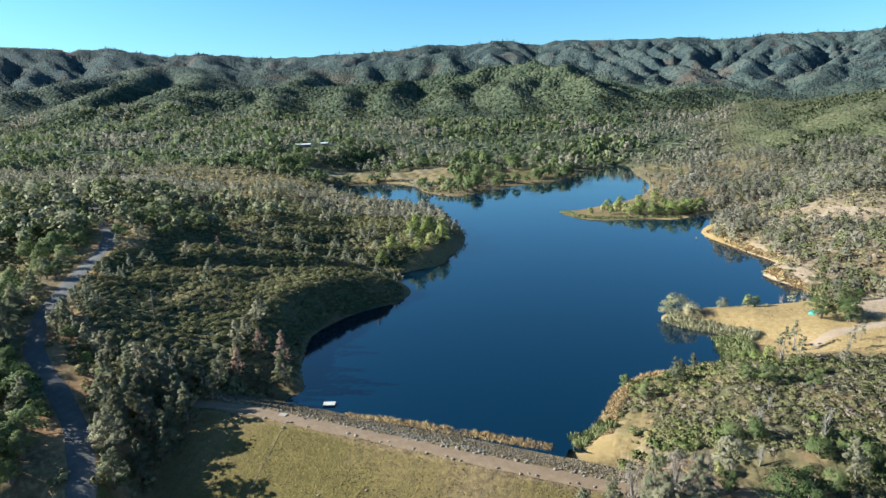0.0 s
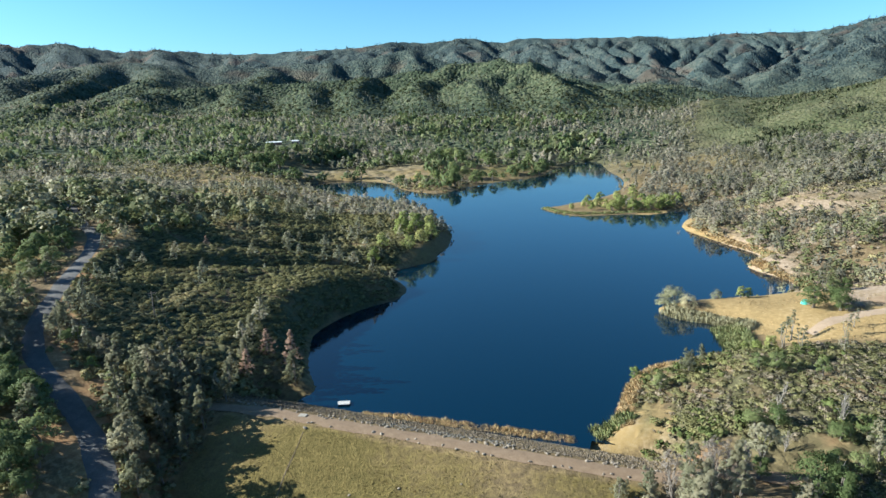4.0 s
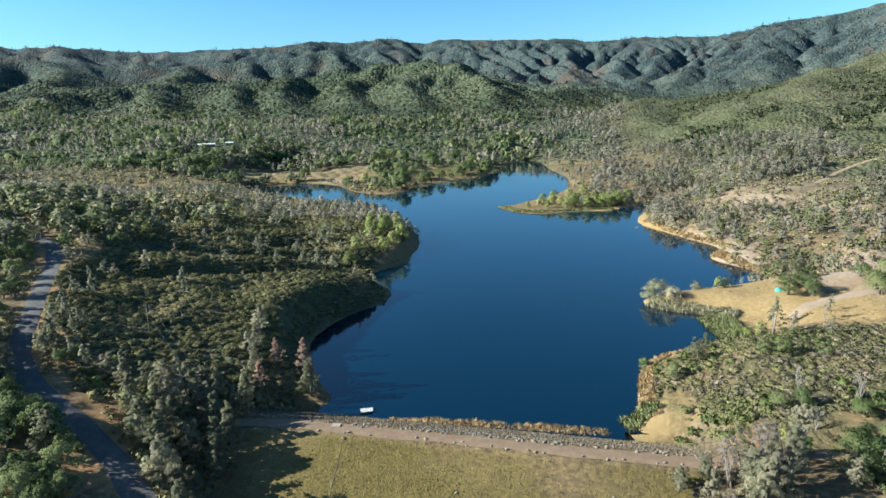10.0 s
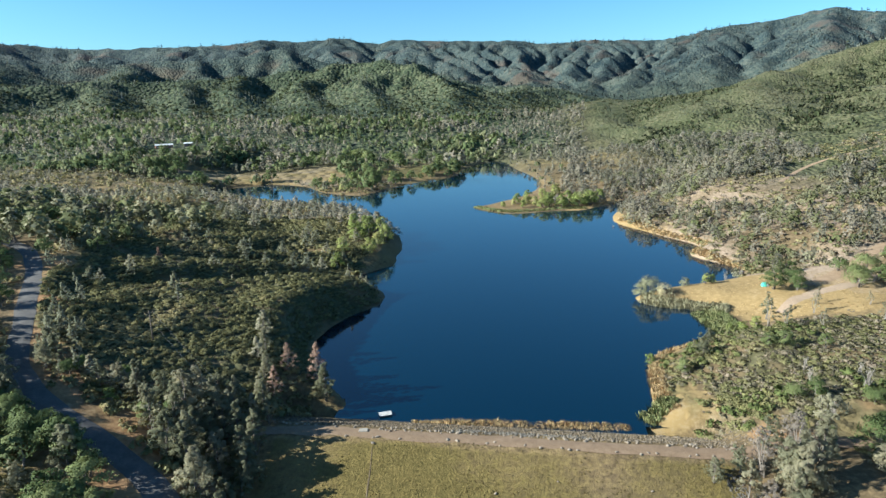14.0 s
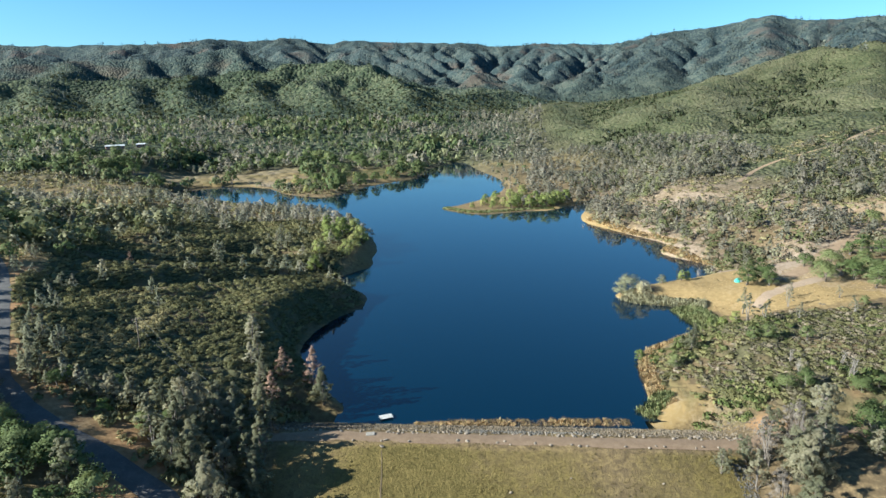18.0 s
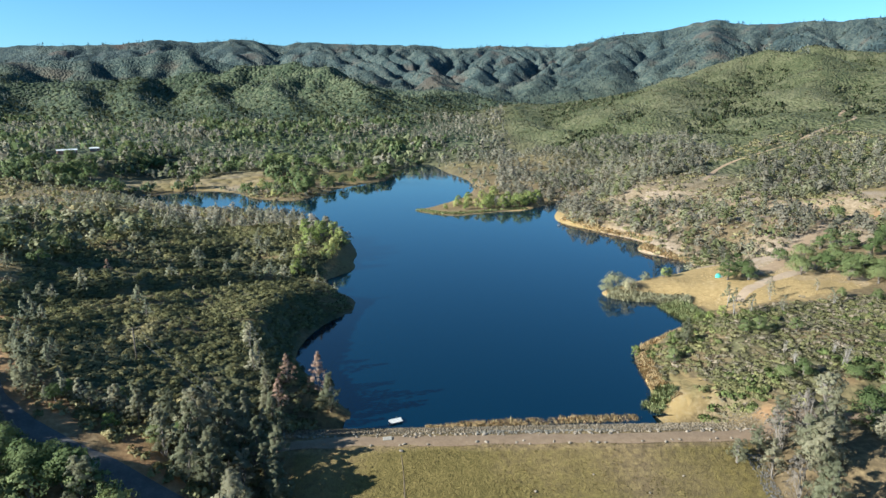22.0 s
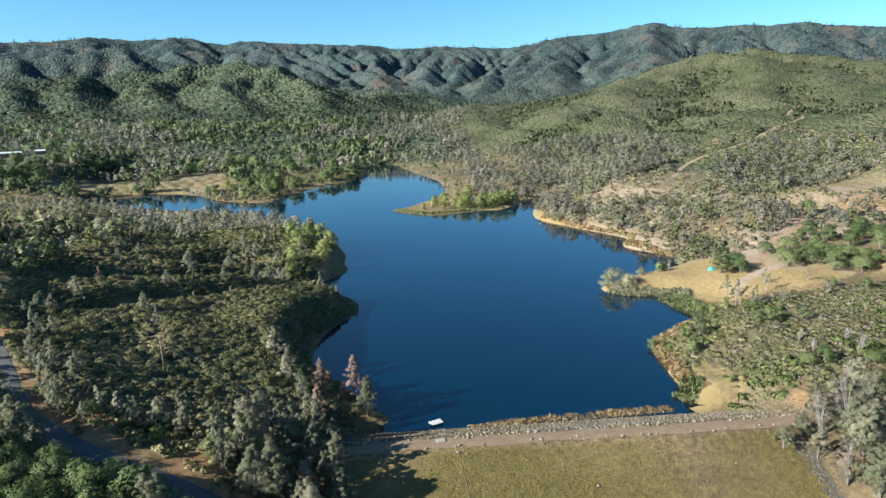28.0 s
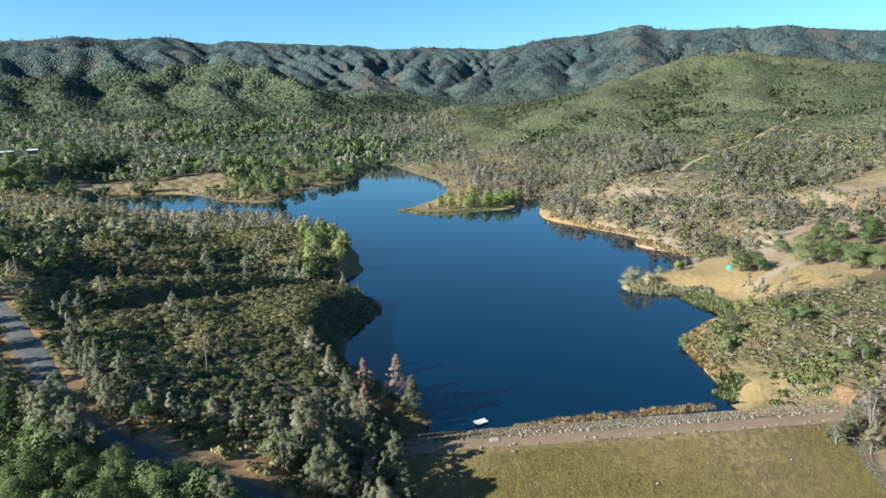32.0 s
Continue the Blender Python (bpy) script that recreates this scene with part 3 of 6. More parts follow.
M_ASPHALT = surface("worn_asphalt", [(0.3, (0.042, 0.039, 0.036)), (0.5, (0.066, 0.061, 0.056)), (0.7, (0.115, 0.102, 0.089))], 0.5, 0.25, 0.015, 0.92)
M_TRACK = surface("packed_earth", [(0.3, (0.145, 0.095, 0.052)), (0.5, (0.20, 0.138, 0.08)), (0.7, (0.27, 0.195, 0.12))], 0.5, 0.3, 0.03, 0.95)
M_CLEARING = surface("packed_tan_earth", [(0.3, (0.20, 0.142, 0.088)), (0.5, (0.25, 0.184, 0.12)), (0.7, (0.30, 0.23, 0.158))], 0.3, 0.3, 0.02, 0.95)
M_CREST = surface("trodden_brown_earth", [(0.3, (0.105, 0.068, 0.037)), (0.5, (0.15, 0.101, 0.058)), (0.7, (0.205, 0.144, 0.088))], 0.7, 0.4, 0.03, 0.95)
M_PATH = surface("dark_trodden_soil", [(0.3, (0.06, 0.044, 0.024)), (0.5, (0.085, 0.062, 0.034)), (0.7, (0.12, 0.088, 0.05))], 1.5, 0.4, 0.03, 0.95)
M_STONE = surface("grey_stone", [(0.3, (0.11, 0.09, 0.066)), (0.5, (0.18, 0.148, 0.11)), (0.7, (0.26, 0.215, 0.162))], 1.2, 0.5, 0.04, 0.9)
M_BARK = surface("grey_bark", [(0.3, (0.07, 0.055, 0.045)), (0.5, (0.14, 0.12, 0.10)), (0.7, (0.24, 0.21, 0.18))], 3.0, 0.6, 0.03, 0.95)
M_DEADWOOD = surface("bleached_wood", [(0.3, (0.12, 0.10, 0.083)), (0.5, (0.20, 0.178, 0.15)), (0.7, (0.29, 0.265, 0.235))], 3.0, 0.5, 0.02, 0.9)
M_PINE = foliage("grey_pine_needles", (0.168, 0.172, 0.104), (0.268, 0.27, 0.168), (0.285, 0.262, 0.176), per_object=True, through_light=0.58)
M_PALE_PINE = foliage("pale_grey_pine_needles", (0.205, 0.21, 0.138), (0.31, 0.312, 0.21), (0.32, 0.295, 0.205), per_object=True, through_light=0.5)
M_OAK = foliage("oak_leaves", (0.062, 0.088, 0.032), (0.128, 0.162, 0.058), (0.15, 0.168, 0.068), per_object=True, through_light=0.35)
M_WILLOW = foliage("willow_leaves", (0.12, 0.15, 0.04), (0.26, 0.30, 0.09), (0.30, 0.29, 0.11), per_object=True)
M_PALE = foliage("pale_willow_leaves", (0.17, 0.17, 0.085), (0.34, 0.33, 0.19), (0.36, 0.32, 0.19), per_object=True)
M_TWIG = foliage("dead_twigs", (0.13, 0.11, 0.09), (0.27, 0.235, 0.195), per_object=True)
M_RUST = foliage("dead_needles", (0.218, 0.138, 0.098), (0.425, 0.299, 0.218), per_object=True)
M_SCRUB = foliage("chaparral_leaves", (0.123, 0.121, 0.052), (0.244, 0.231, 0.104), (0.273, 0.230, 0.118))
M_SAGE = foliage("pale_scrub_leaves", (0.134, 0.121, 0.076), (0.215, 0.191, 0.123), (0.242, 0.196, 0.143))
M_WOODS = foliage("mixed_wood_leaves", (0.091, 0.103, 0.043), (0.167, 0.175, 0.076), (0.216, 0.203, 0.131))
M_HILL = foliage("hill_chaparral_leaves", (0.043, 0.052, 0.022), (0.083, 0.089, 0.041), (0.110, 0.103, 0.057))
M_HILLWOOD = foliage("hill_oak_leaves", (0.029, 0.040, 0.018), (0.070, 0.082, 0.037), (0.100, 0.098, 0.055))
M_FOREST = foliage("far_forest_leaves", (0.063, 0.088, 0.036), (0.131, 0.163, 0.064), (0.172, 0.176, 0.092))
M_GREYWOOD = foliage("grey_pine_and_bare_oak_twigs", (0.148, 0.146, 0.104), (0.222, 0.214, 0.154), (0.25, 0.222, 0.17), through_light=0.5)
M_SPIRE = foliage("dark_conifer_needles", (0.034, 0.048, 0.036), (0.089, 0.104, 0.078), (0.170, 0.170, 0.132))
# bluish tint in these needles stands in for haze over the far hills
M_RIDGE_HAZE = foliage("haze_tinted_ridge_needles", (0.025, 0.038, 0.037), (0.048, 0.063, 0.058), (0.075, 0.080, 0.065))
M_OAK_SCRUB = foliage("toyon_leaves", (0.070, 0.089, 0.030), (0.162, 0.190, 0.062), (0.216, 0.204, 0.084))
M_REED = foliage("dry_reeds", (0.40, 0.30, 0.14), (0.66, 0.51, 0.28), (0.52, 0.35, 0.17))
M_SPIT = foliage("pale_sedge", (0.30, 0.28, 0.16), (0.52, 0.48, 0.30))
M_RUSH = foliage("green_rushes", (0.18, 0.22, 0.08), (0.36, 0.39, 0.17), (0.28, 0.26, 0.12))
M_GRASS = foliage("dam_grass", (0.092, 0.077, 0.026), (0.146, 0.117, 0.042), (0.156, 0.108, 0.042), through_light=0.4)

# ---- ground and water ----
def mesh_from(name, verts, faces, mat, smooth=False, normals=None):
    """A mesh from arrays of places and of triangles or quads, with normals of its own where leaves share the roundness of their crown."""
    me = bpy.data.meshes.new(name)
    k = faces.shape[1]
    me.vertices.add(len(verts))
    me.vertices.foreach_set("co", np.ascontiguousarray(verts, np.float32).ravel())
    me.loops.add(faces.size)
    me.loops.foreach_set("vertex_index", np.ascontiguousarray(faces, np.int32).ravel())
    me.polygons.add(len(faces))
    me.polygons.foreach_set("loop_start", np.arange(0, faces.size, k, dtype=np.int32))
    me.polygons.foreach_set("use_smooth", np.full(len(faces), smooth))
    me.materials.append(mat)
    me.update(calc_edges=True)
    if normals is not None:
        me.polygons.foreach_set("use_smooth", np.full(len(faces), True))
        me.normals_split_custom_set_from_vertices(normals)
    return me


def growing(start, end, d, rate, most=1e9):
    out, x = [], start
    while x < end:
        out.append(x)
        d = min(d * rate, most)
        x += d
    return np.array(out + [end])


right = np.concatenate([np.arange(0, 120, 1.8), np.arange(120, 330, 3.6), growing(330, 900, 4.2, 1.03), [1000, 1250, 1700, 2600, 4000, 5200]])
gx = np.concatenate([-right[:0:-1], right])
gy = np.concatenate([-growing(130, 1500, 6, 1.12)[::-1], np.arange(-126, 120, 1.8), np.arange(120, 130, 3.0), np.arange(130, 420, 3.2), growing(420, 4930, 3.6, 1.02, 26.0)])
GX, GY = np.meshgrid(gx, gy)
GX = GX * np.maximum(1, (GY + 107) / 527)          # the sheet fans out with distance
GZ = shape_of_land(GX, GY)


def ground(x, y):
    """Height of the ground sheet at the places."""
    x, y = np.asarray(x, float), np.asarray(y, float)
    v = np.clip(np.searchsorted(gy, y, "right") - 1, 0, len(gy) - 2)
    f = np.clip((y - gy[v]) / (gy[v + 1] - gy[v]), 0, 1)
    q = x / np.maximum(1, (y + 107) / 527)
    u = np.clip(np.searchsorted(gx, q, "right") - 1, 0, len(gx) - 2)
    e = np.clip((q - gx[u]) / (gx[u + 1] - gx[u]), 0, 1)
    return (GZ[v, u] * (1 - e) + GZ[v, u + 1] * e) * (1 - f) + (GZ[v + 1, u] * (1 - e) + GZ[v + 1, u + 1] * e) * f


nx, ny = len(gx), len(gy)
grid = np.arange(nx * ny).reshape(ny, nx)
quads = np.stack([grid[:-1, :-1], grid[:-1, 1:], grid[1:, 1:], grid[1:, :-1]], -1).reshape(-1, 4)
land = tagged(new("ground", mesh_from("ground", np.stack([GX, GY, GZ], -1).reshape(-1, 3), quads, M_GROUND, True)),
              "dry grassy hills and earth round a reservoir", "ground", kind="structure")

PICNIC = [(46, 84), (58, 90), (72, 97), (84, 96), (96, 96), (108, 88), (114, 74), (108, 62), (92, 54), (74, 54), (62, 58), (56, 66), (48, 74)]
BEACH = [(-236, 322), (-222, 336), (-200, 341), (-176, 334), (-158, 322), (-140, 318), (-146, 360), (-160, 395), (-186, 400), (-200, 372), (-232, 372), (-262, 350), (-262, 318)]
LAWN = [(-128, 352), (-92, 362), (-78, 388), (-70, 420), (-96, 430), (-124, 395)]
MEADOW_E = [(158, 138), (176, 142), (205, 165), (215, 190), (190, 180), (165, 160)]
SHED_YARD = [(-364, 436), (-304, 460), (-284, 404), (-300, 374), (-344, 398)]
RED_BARE = [(149, 126), (162, 134), (180, 136), (178, 122), (163, 115), (152, 120)]
BARE_E = [(138, 234), (160, 234), (174, 260), (168, 282), (148, 278), (135, 255)]
CHAPARRAL = [(-46, -10), (-58, -10), (-70, -11), (-84, -9), (-98, -2), (-110, 14), (-119, 26), (-124, 44), (-140, 62), (-165, 96), (-170, 150), (-120, 176), (-90, 172), (-68, 150), (-60, 122), (-58, 102),
             (-62, 91), (-50, 80), (-43, 70), (-47, 58), (-53, 45), (-53, 32), (-45, 17), (-38, 6)]
KNOLL = [(29, 30), (33, 8), (36, -6), (48, -8), (60, -22), (84, -40), (130, -40), (130, 56), (100, 52), (78, 50), (60, 47), (44, 39)]
EAST_YARD = [(41, -6), (45, -3), (53, -4), (59, 1), (65, -3), (63, -10), (55, -13), (46, -15), (41, -12)]
SAVANNA = [(-58, -44), (-72, -34), (-90, -22), (-114, -6), (-130, 14), (-133, 34), (-150, 44), (-185, 60), (-230, 60), (-200, -20), (-140, -70), (-80, -80)]

flat_x, flat_y = GX.ravel(), GY.ravel()
cover = np.zeros((nx * ny, 4), np.float32)
reach = np.hypot(flat_x, flat_y + 107)
bearing = np.degrees(np.arctan2(flat_x, flat_y + 107))
brush = (step(60, 150, flat_x + 0.25 * (flat_y - 300)) * step(300, 400, reach) * step(1500, 1100, reach + 60 * fbm(flat_x, flat_y, 200, 2, 71)) * step(1, 6, bearing)).astype(np.float32)
for spot, amount in ((CHAPARRAL, 0.85), (KNOLL, 0.7)):
    brush = np.maximum(brush, amount * inside(flat_x, flat_y, spot) * step(-0.35, 0.05, fbm(flat_x, flat_y, 9, 3, 73)) * step(0, 5, np.abs(flat_x - 37) + 2 * (flat_x > 38))).astype(np.float32)
woods = (step(260, 560, np.hypot(flat_x, flat_y - 40)) * (1 - brush)).astype(np.float32)
# share of the painted haze colour, growing with distance
hazed_conifer = step(1500, 3200, reach).astype(np.float32)
patch = fbm(flat_x, flat_y, 26, 4, 41)
shore_d, _ = line_distance(np.where(np.abs(flat_x) < 400, flat_x, 400), np.clip(flat_y, -100, 700), SHORE, True)
on_dam = (np.abs(flat_x + 2) < 38) & (flat_y < -16.4) & (flat_y > -70)
picnic, beach, lawn = inside(flat_x, flat_y, PICNIC), inside(flat_x, flat_y, BEACH), inside(flat_x, flat_y, LAWN)
meadow, savanna = inside(flat_x, flat_y, MEADOW_E), inside(flat_x, flat_y, SAVANNA)
east_side = (flat_x > 25) & (flat_y < 300)
open_slope = step(45, 60, flat_x) * step(88, 100, flat_y) * step(360, 300, flat_y)
cover[:, 0] = np.clip(0.35 - 0.12 * open_slope + 0.5 * patch - 0.05 * east_side + 0.7 * (picnic | beach | meadow) + 0.45 * savanna + 0.15 * on_dam - 0.3 * inside(flat_x, flat_y, [(30, 30), (34, 0), (60, -24), (130, -40), (130, 52), (60, 46)]) + 0.8 * (shore_d < 4) * (flat_x > 20), 0, 1)
cover[:, 1] = np.clip(0.10 + 0.55 * fbm(flat_x, flat_y, 18, 3, 46) + 0.9 * lawn + 0.75 * savanna + 0.62 * on_dam + 0.3 * meadow - 0.5 * picnic - 0.2 * open_slope, 0, 1)
cover[:, 2] = np.clip(0.05 + 0.42 * open_slope + 0.5 * fbm(flat_x, flat_y, 14, 3, 49) + 0.55 * picnic * (fbm(flat_x, flat_y, 20, 3, 50) > -0.1) + 0.3 * beach + 0.7 * inside(flat_x, flat_y, BARE_E) - 0.8 * on_dam, 0, 1)
scrubby = inside(flat_x, flat_y, CHAPARRAL)
cover[scrubby, 0] *= 0.3
cover[scrubby, 1:3] *= 0.5
road_d, _ = line_distance(flat_x, flat_y, WEST_ROAD[:, :2])
cutting = step(13, 5, road_d) * (flat_y > -40) * (flat_y < 40) * (flat_x + 0.9 * flat_y > -104)
yard = inside(flat_x, flat_y, EAST_YARD)
low_bank = inside(flat_x, flat_y, [(31, 1), (38, 0), (40, 6), (37, 14), (33, 19), (31, 12)])
cover[:, 0] = np.clip(cover[:, 0] + 0.5 * low_bank, 0, 1)
cutting = np.maximum(cutting, 0.8 * (yard | inside(flat_x, flat_y, RED_BARE)))
cover[:, 3] = np.clip(cutting * (0.75 + 0.9 * fbm(flat_x, flat_y, 7, 3, 72)), 0, 1)
layer = land.data.attributes.new("cover", "FLOAT_COLOR", "POINT")
layer.data.foreach_set("color", cover.ravel())
layer = land.data.attributes.new("woods", "FLOAT", "POINT")
layer.data.foreach_set("value", woods)
layer = land.data.attributes.new("brush", "FLOAT", "POINT")
layer.data.foreach_set("value", brush)
layer = land.data.attributes.new("hazed_conifer", "FLOAT", "POINT")
layer.data.foreach_set("value", hazed_conifer)

wx, wy = np.arange(-250, 100, 5.0), np.arange(-4, 520, 5.0)
WX, WY = np.meshgrid(wx, wy)
wd, _ = line_distance(WX, WY, SHORE, True)
wet = (inside(WX, WY, SHORE) | (wd < 6))
wgrid = np.arange(WX.size).reshape(WX.shape)
cell = wet[:-1, :-1] & wet[1:, 1:] & wet[:-1, 1:] & wet[1:, :-1]
wq = np.stack([wgrid[:-1, :-1], wgrid[:-1, 1:], wgrid[1:, 1:], wgrid[1:, :-1]], -1)[cell]
keep = np.unique(wq)
renum = np.zeros(WX.size, np.int64)
renum[keep] = np.arange(len(keep))
wv = np.stack([WX.ravel(), WY.ravel(), np.zeros(WX.size)], -1)[keep]
tagged(new("water", mesh_from("water", wv, renum[wq], M_WATER, True)), "deep blue reservoir water with faint ripples", "water", kind="structure")


def ribbon(name, line, half, mat, label, lift=0.06):
    """A road laid along a line, a little above the ground, with soft uneven edges."""
    d = np.gradient(line[:, :2], axis=0)
    side = np.stack([d[:, 1], -d[:, 0]], -1) / np.hypot(d[:, 0], d[:, 1])[:, None]
    rows = []
    for k, off in enumerate((-1, -0.5, 0, 0.5, 1)):
        wob = 0.35 * fbm(line[:, 0] + 50 * k, line[:, 1], 5, 2, 60 + k) if abs(off) == 1 else 0
        xy = line[:, :2] + side * (off * (half + wob))[:, None] if abs(off) == 1 else line[:, :2] + side * off * half
        rows.append(np.concatenate([xy, (line[:, 2] + lift - 0.12 * off * off)[:, None]], 1))
    v = np.stack(rows, 1)
    g = np.arange(v.shape[0] * 5).reshape(-1, 5)
    f = np.stack([g[:-1, :-1], g[:-1, 1:], g[1:, 1:], g[1:, :-1]], -1).reshape(-1, 4)
    return tagged(new(name, mesh_from(name, v.reshape(-1, 3), f, mat, True)), label, "road", kind="structure")


ribbon("road", WEST_ROAD, 1.95, M_ASPHALT, "worn grey asphalt lane through the woods")
ribbon("track", EAST_TRACK, 2.1, M_TRACK, "pale dirt track up the slope")
ribbon("hill_track", HILL_TRACK, 1.2, M_TRACK, "pale dirt track over the scrub hill")

clearing = smooth_line([(70, 60), (76, 66.5), (83, 71), (91, 75), (99, 79.5), (103, 84), (101, 90)], 6)
clearing = np.concatenate([clearing, ground(clearing[:, 0], clearing[:, 1])[:, None] + 0.05], 1)
ribbon("clearing_track", clearing, 1.9, M_CLEARING, "pale grey-brown vehicle track over the lakeside clearing")

branch = smooth_line([(104, 128), (116, 131), (125, 143), (139, 147.5), (156, 146)], 6)
branch = np.concatenate([branch, ground(branch[:, 0], branch[:, 1])[:, None] + 0.08], 1)
ribbon("branch_track", branch, 1.7, M_TRACK, "pale side track across the scrub slope")

# ---- plants: leaf clouds, stuff and tree kinds ----
def rand(seed):
    return np.random.RandomState(seed)


def leaf_quads(centres, out, size, rng, slim=1.0, wild=0.4):
    """Four corners for each leaf cluster, facing roughly outwards."""
    n = len(centres)
    nrm = out + rng.normal(0, wild, (n, 3))
    nrm /= np.linalg.norm(nrm, axis=1)[:, None] + 1e-9
    ref = rng.normal(0, 1, (n, 3))
    u = np.cross(nrm, ref)
    u /= np.linalg.norm(u, axis=1)[:, None] + 1e-9
    v = np.cross(nrm, u)
    s = (size * rng.uniform(0.6, 1.35, n))[:, None]
    a, b = u * s, v * s * slim
    k = rng.uniform(0.35, 1.0, (n, 1))
    quads = np.stack([centres - a - b * k, centres + a * k - b, centres + a + b * k, centres - a * k + b], 1)
    soft = out + 0.35 * nrm + np.array([0, 0, 0.2])
    soft = np.repeat((soft / (np.linalg.norm(soft, axis=1)[:, None] + 1e-9))[:, None, :], 4, 1)
    return np.stack([quads, soft], 0)


def lobed(lobes, per, size, rng, slim=1.0, low=-0.35, wild=0.5, fuzz=0.72, own=0.5):
    """A crown of rounded clumps; lobes are (x, y, z, radius across, radius up)."""
    cs, os = [], []
    mid = np.mean(np.array([l[:3] for l in lobes]), 0)
    mid[2] *= 0.85
    for x, y, z, r, h in lobes:
        d = rng.normal(0, 1, (per * 2, 3))
        d /= np.linalg.norm(d, axis=1)[:, None]
        d = d[d[:, 2] > low][:per]
        reach = rng.uniform(fuzz, 1.08, len(d))[:, None]
        c = np.array([x, y, z]) + d * reach * np.array([r, r, h])
        whole = c - mid
        whole /= np.linalg.norm(whole, axis=1)[:, None] + 1e-9
        o = own * d + whole
        cs.append(c)
        os.append(o / (np.linalg.norm(o, axis=1)[:, None] + 1e-9))
    return leaf_quads(np.concatenate(cs), np.concatenate(os), size, rng, slim, wild)


def bush(seed, leaves, size, clumps=5, height=0.75):
    """A low shrub of radius 1 with its foot at 0."""
    rng = rand(seed)
    lobes = [(0, 0, height * 0.45, 0.62, height * 0.55)]
    for k in range(clumps):
        a, q = rng.uniform(0, 6.28), rng.uniform(0.4, 0.72)
        lobes.append((q * math.cos(a), q * math.sin(a), height * rng.uniform(0.25, 0.5), rng.uniform(0.3, 0.46), height * rng.uniform(0.35, 0.55)))
    return lobed(lobes, max(1, leaves // len(lobes)), size, rng, 0.6, -0.1, 0.6, 0.6)


def tall_crown(seed, leaves, size, clumps=7, waist=0.5):
    """The crown of a distant tree: 1 high, about 0.7 across."""
    rng = rand(seed)
    lobes = []
    for k in range(clumps):
        z = 0.22 + 0.68 * (k + 0.5) / clumps
        wide = 0.30 * math.sin(math.pi * min(0.95, z ** waist))
        a = rng.uniform(0, 6.28)
        lobes.append((wide * 0.7 * math.cos(a), wide * 0.7 * math.sin(a), z, 0.13 + 0.4 * wide, 0.14 + 0.12 * wide))
    return lobed(lobes, max(1, leaves // clumps), size, rng)


def stuff(name, templates, places, wide, high, mat, label, category, seed, tint=None, canopy=0.0):
    """Very many plants joined into one mesh. places: x, y, z rows; wide, high: the size of each.
    canopy: how far the crowns close into one roof that follows the slope."""
    rng = rand(seed)
    n = len(places)
    which = rng.randint(0, len(templates), n)
    turn = rng.uniform(0, 6.283, n)
    tone = np.clip(rng.uniform(0, 1, n) if tint is None else tint, 0, 1)
    vs, ns, ts = [], [], []
    if canopy:
        e = np.maximum(2.0, np.hypot(places[:, 0], places[:, 1] + 107) * 0.012)
        gx1, gy1 = ground(places[:, 0] + e, places[:, 1]), ground(places[:, 0], places[:, 1] + e)
        slope = np.stack([-(gx1 - places[:, 2]) / e * 1.25, -(gy1 - places[:, 2]) / e * 1.25, np.ones(n)], -1)
        slope /= np.linalg.norm(slope, axis=1)[:, None]
    for k, tpl in enumerate(templates):
        at = np.nonzero(which == k)[0]
        c, s = np.cos(turn[at])[:, None, None], np.sin(turn[at])[:, None, None]
        w, h = np.asarray(wide)[at][:, None, None], np.asarray(high)[at][:, None, None]
        x, y, z = tpl[0][None, :, :, 0], tpl[0][None, :, :, 1], tpl[0][None, :, :, 2]
        mx, my, mz = tpl[1][None, :, :, 0], tpl[1][None, :, :, 1], tpl[1][None, :, :, 2]
        p = places[at]
        v = np.stack([(x * c - y * s) * w + p[:, 0, None, None], (x * s + y * c) * w + p[:, 1, None, None], z * h + p[:, 2, None, None]], -1)
        vs.append(v.reshape(-1, 3))
        tilt = canopy * slope[at][:, None, None, :] if canopy else 0.0
        nn = np.stack([mx * c - my * s, mx * s + my * c, mz + 0 * c], -1) + tilt
        ns.append((nn / np.linalg.norm(nn, axis=-1)[..., None]).reshape(-1, 3))
        ts.append(np.repeat(tone[at], tpl.shape[1] * 4))
    v = np.concatenate(vs)
    me = mesh_from(name, v, np.arange(len(v)).reshape(-1, 4), mat, True, np.concatenate(ns))
    layer = me.attributes.new("plant", "FLOAT", "POINT")
    layer.data.foreach_set("value", np.concatenate(ts).astype(np.float32))
    return tagged(new(name, me), label, category, kind="stuff")


def blocked(x, y):
    """Places where nothing woody grows: water, dam, roads, clearings."""
    no = inside(x, y, SHORE) | inside(x, y, PICNIC) | inside(x, y, BEACH) | inside(x, y, LAWN) | inside(x, y, MEADOW_E) | inside(x, y, BARE_E)
    no |= inside(x, y, SHED_YARD)
    no |= (np.abs(x + 2) < 37 - 0.0 * y) & (y < 1) & (y > -64)
    no |= (np.abs(x + 2) < 43) & (y < -8) & (y > -20)
    for line, half in ((WEST_ROAD, 2.5), (EAST_TRACK, 3.0), (HILL_TRACK, 2.2)):
        no |= line_distance(x, y, line[:, :2])[0] < half
    return no


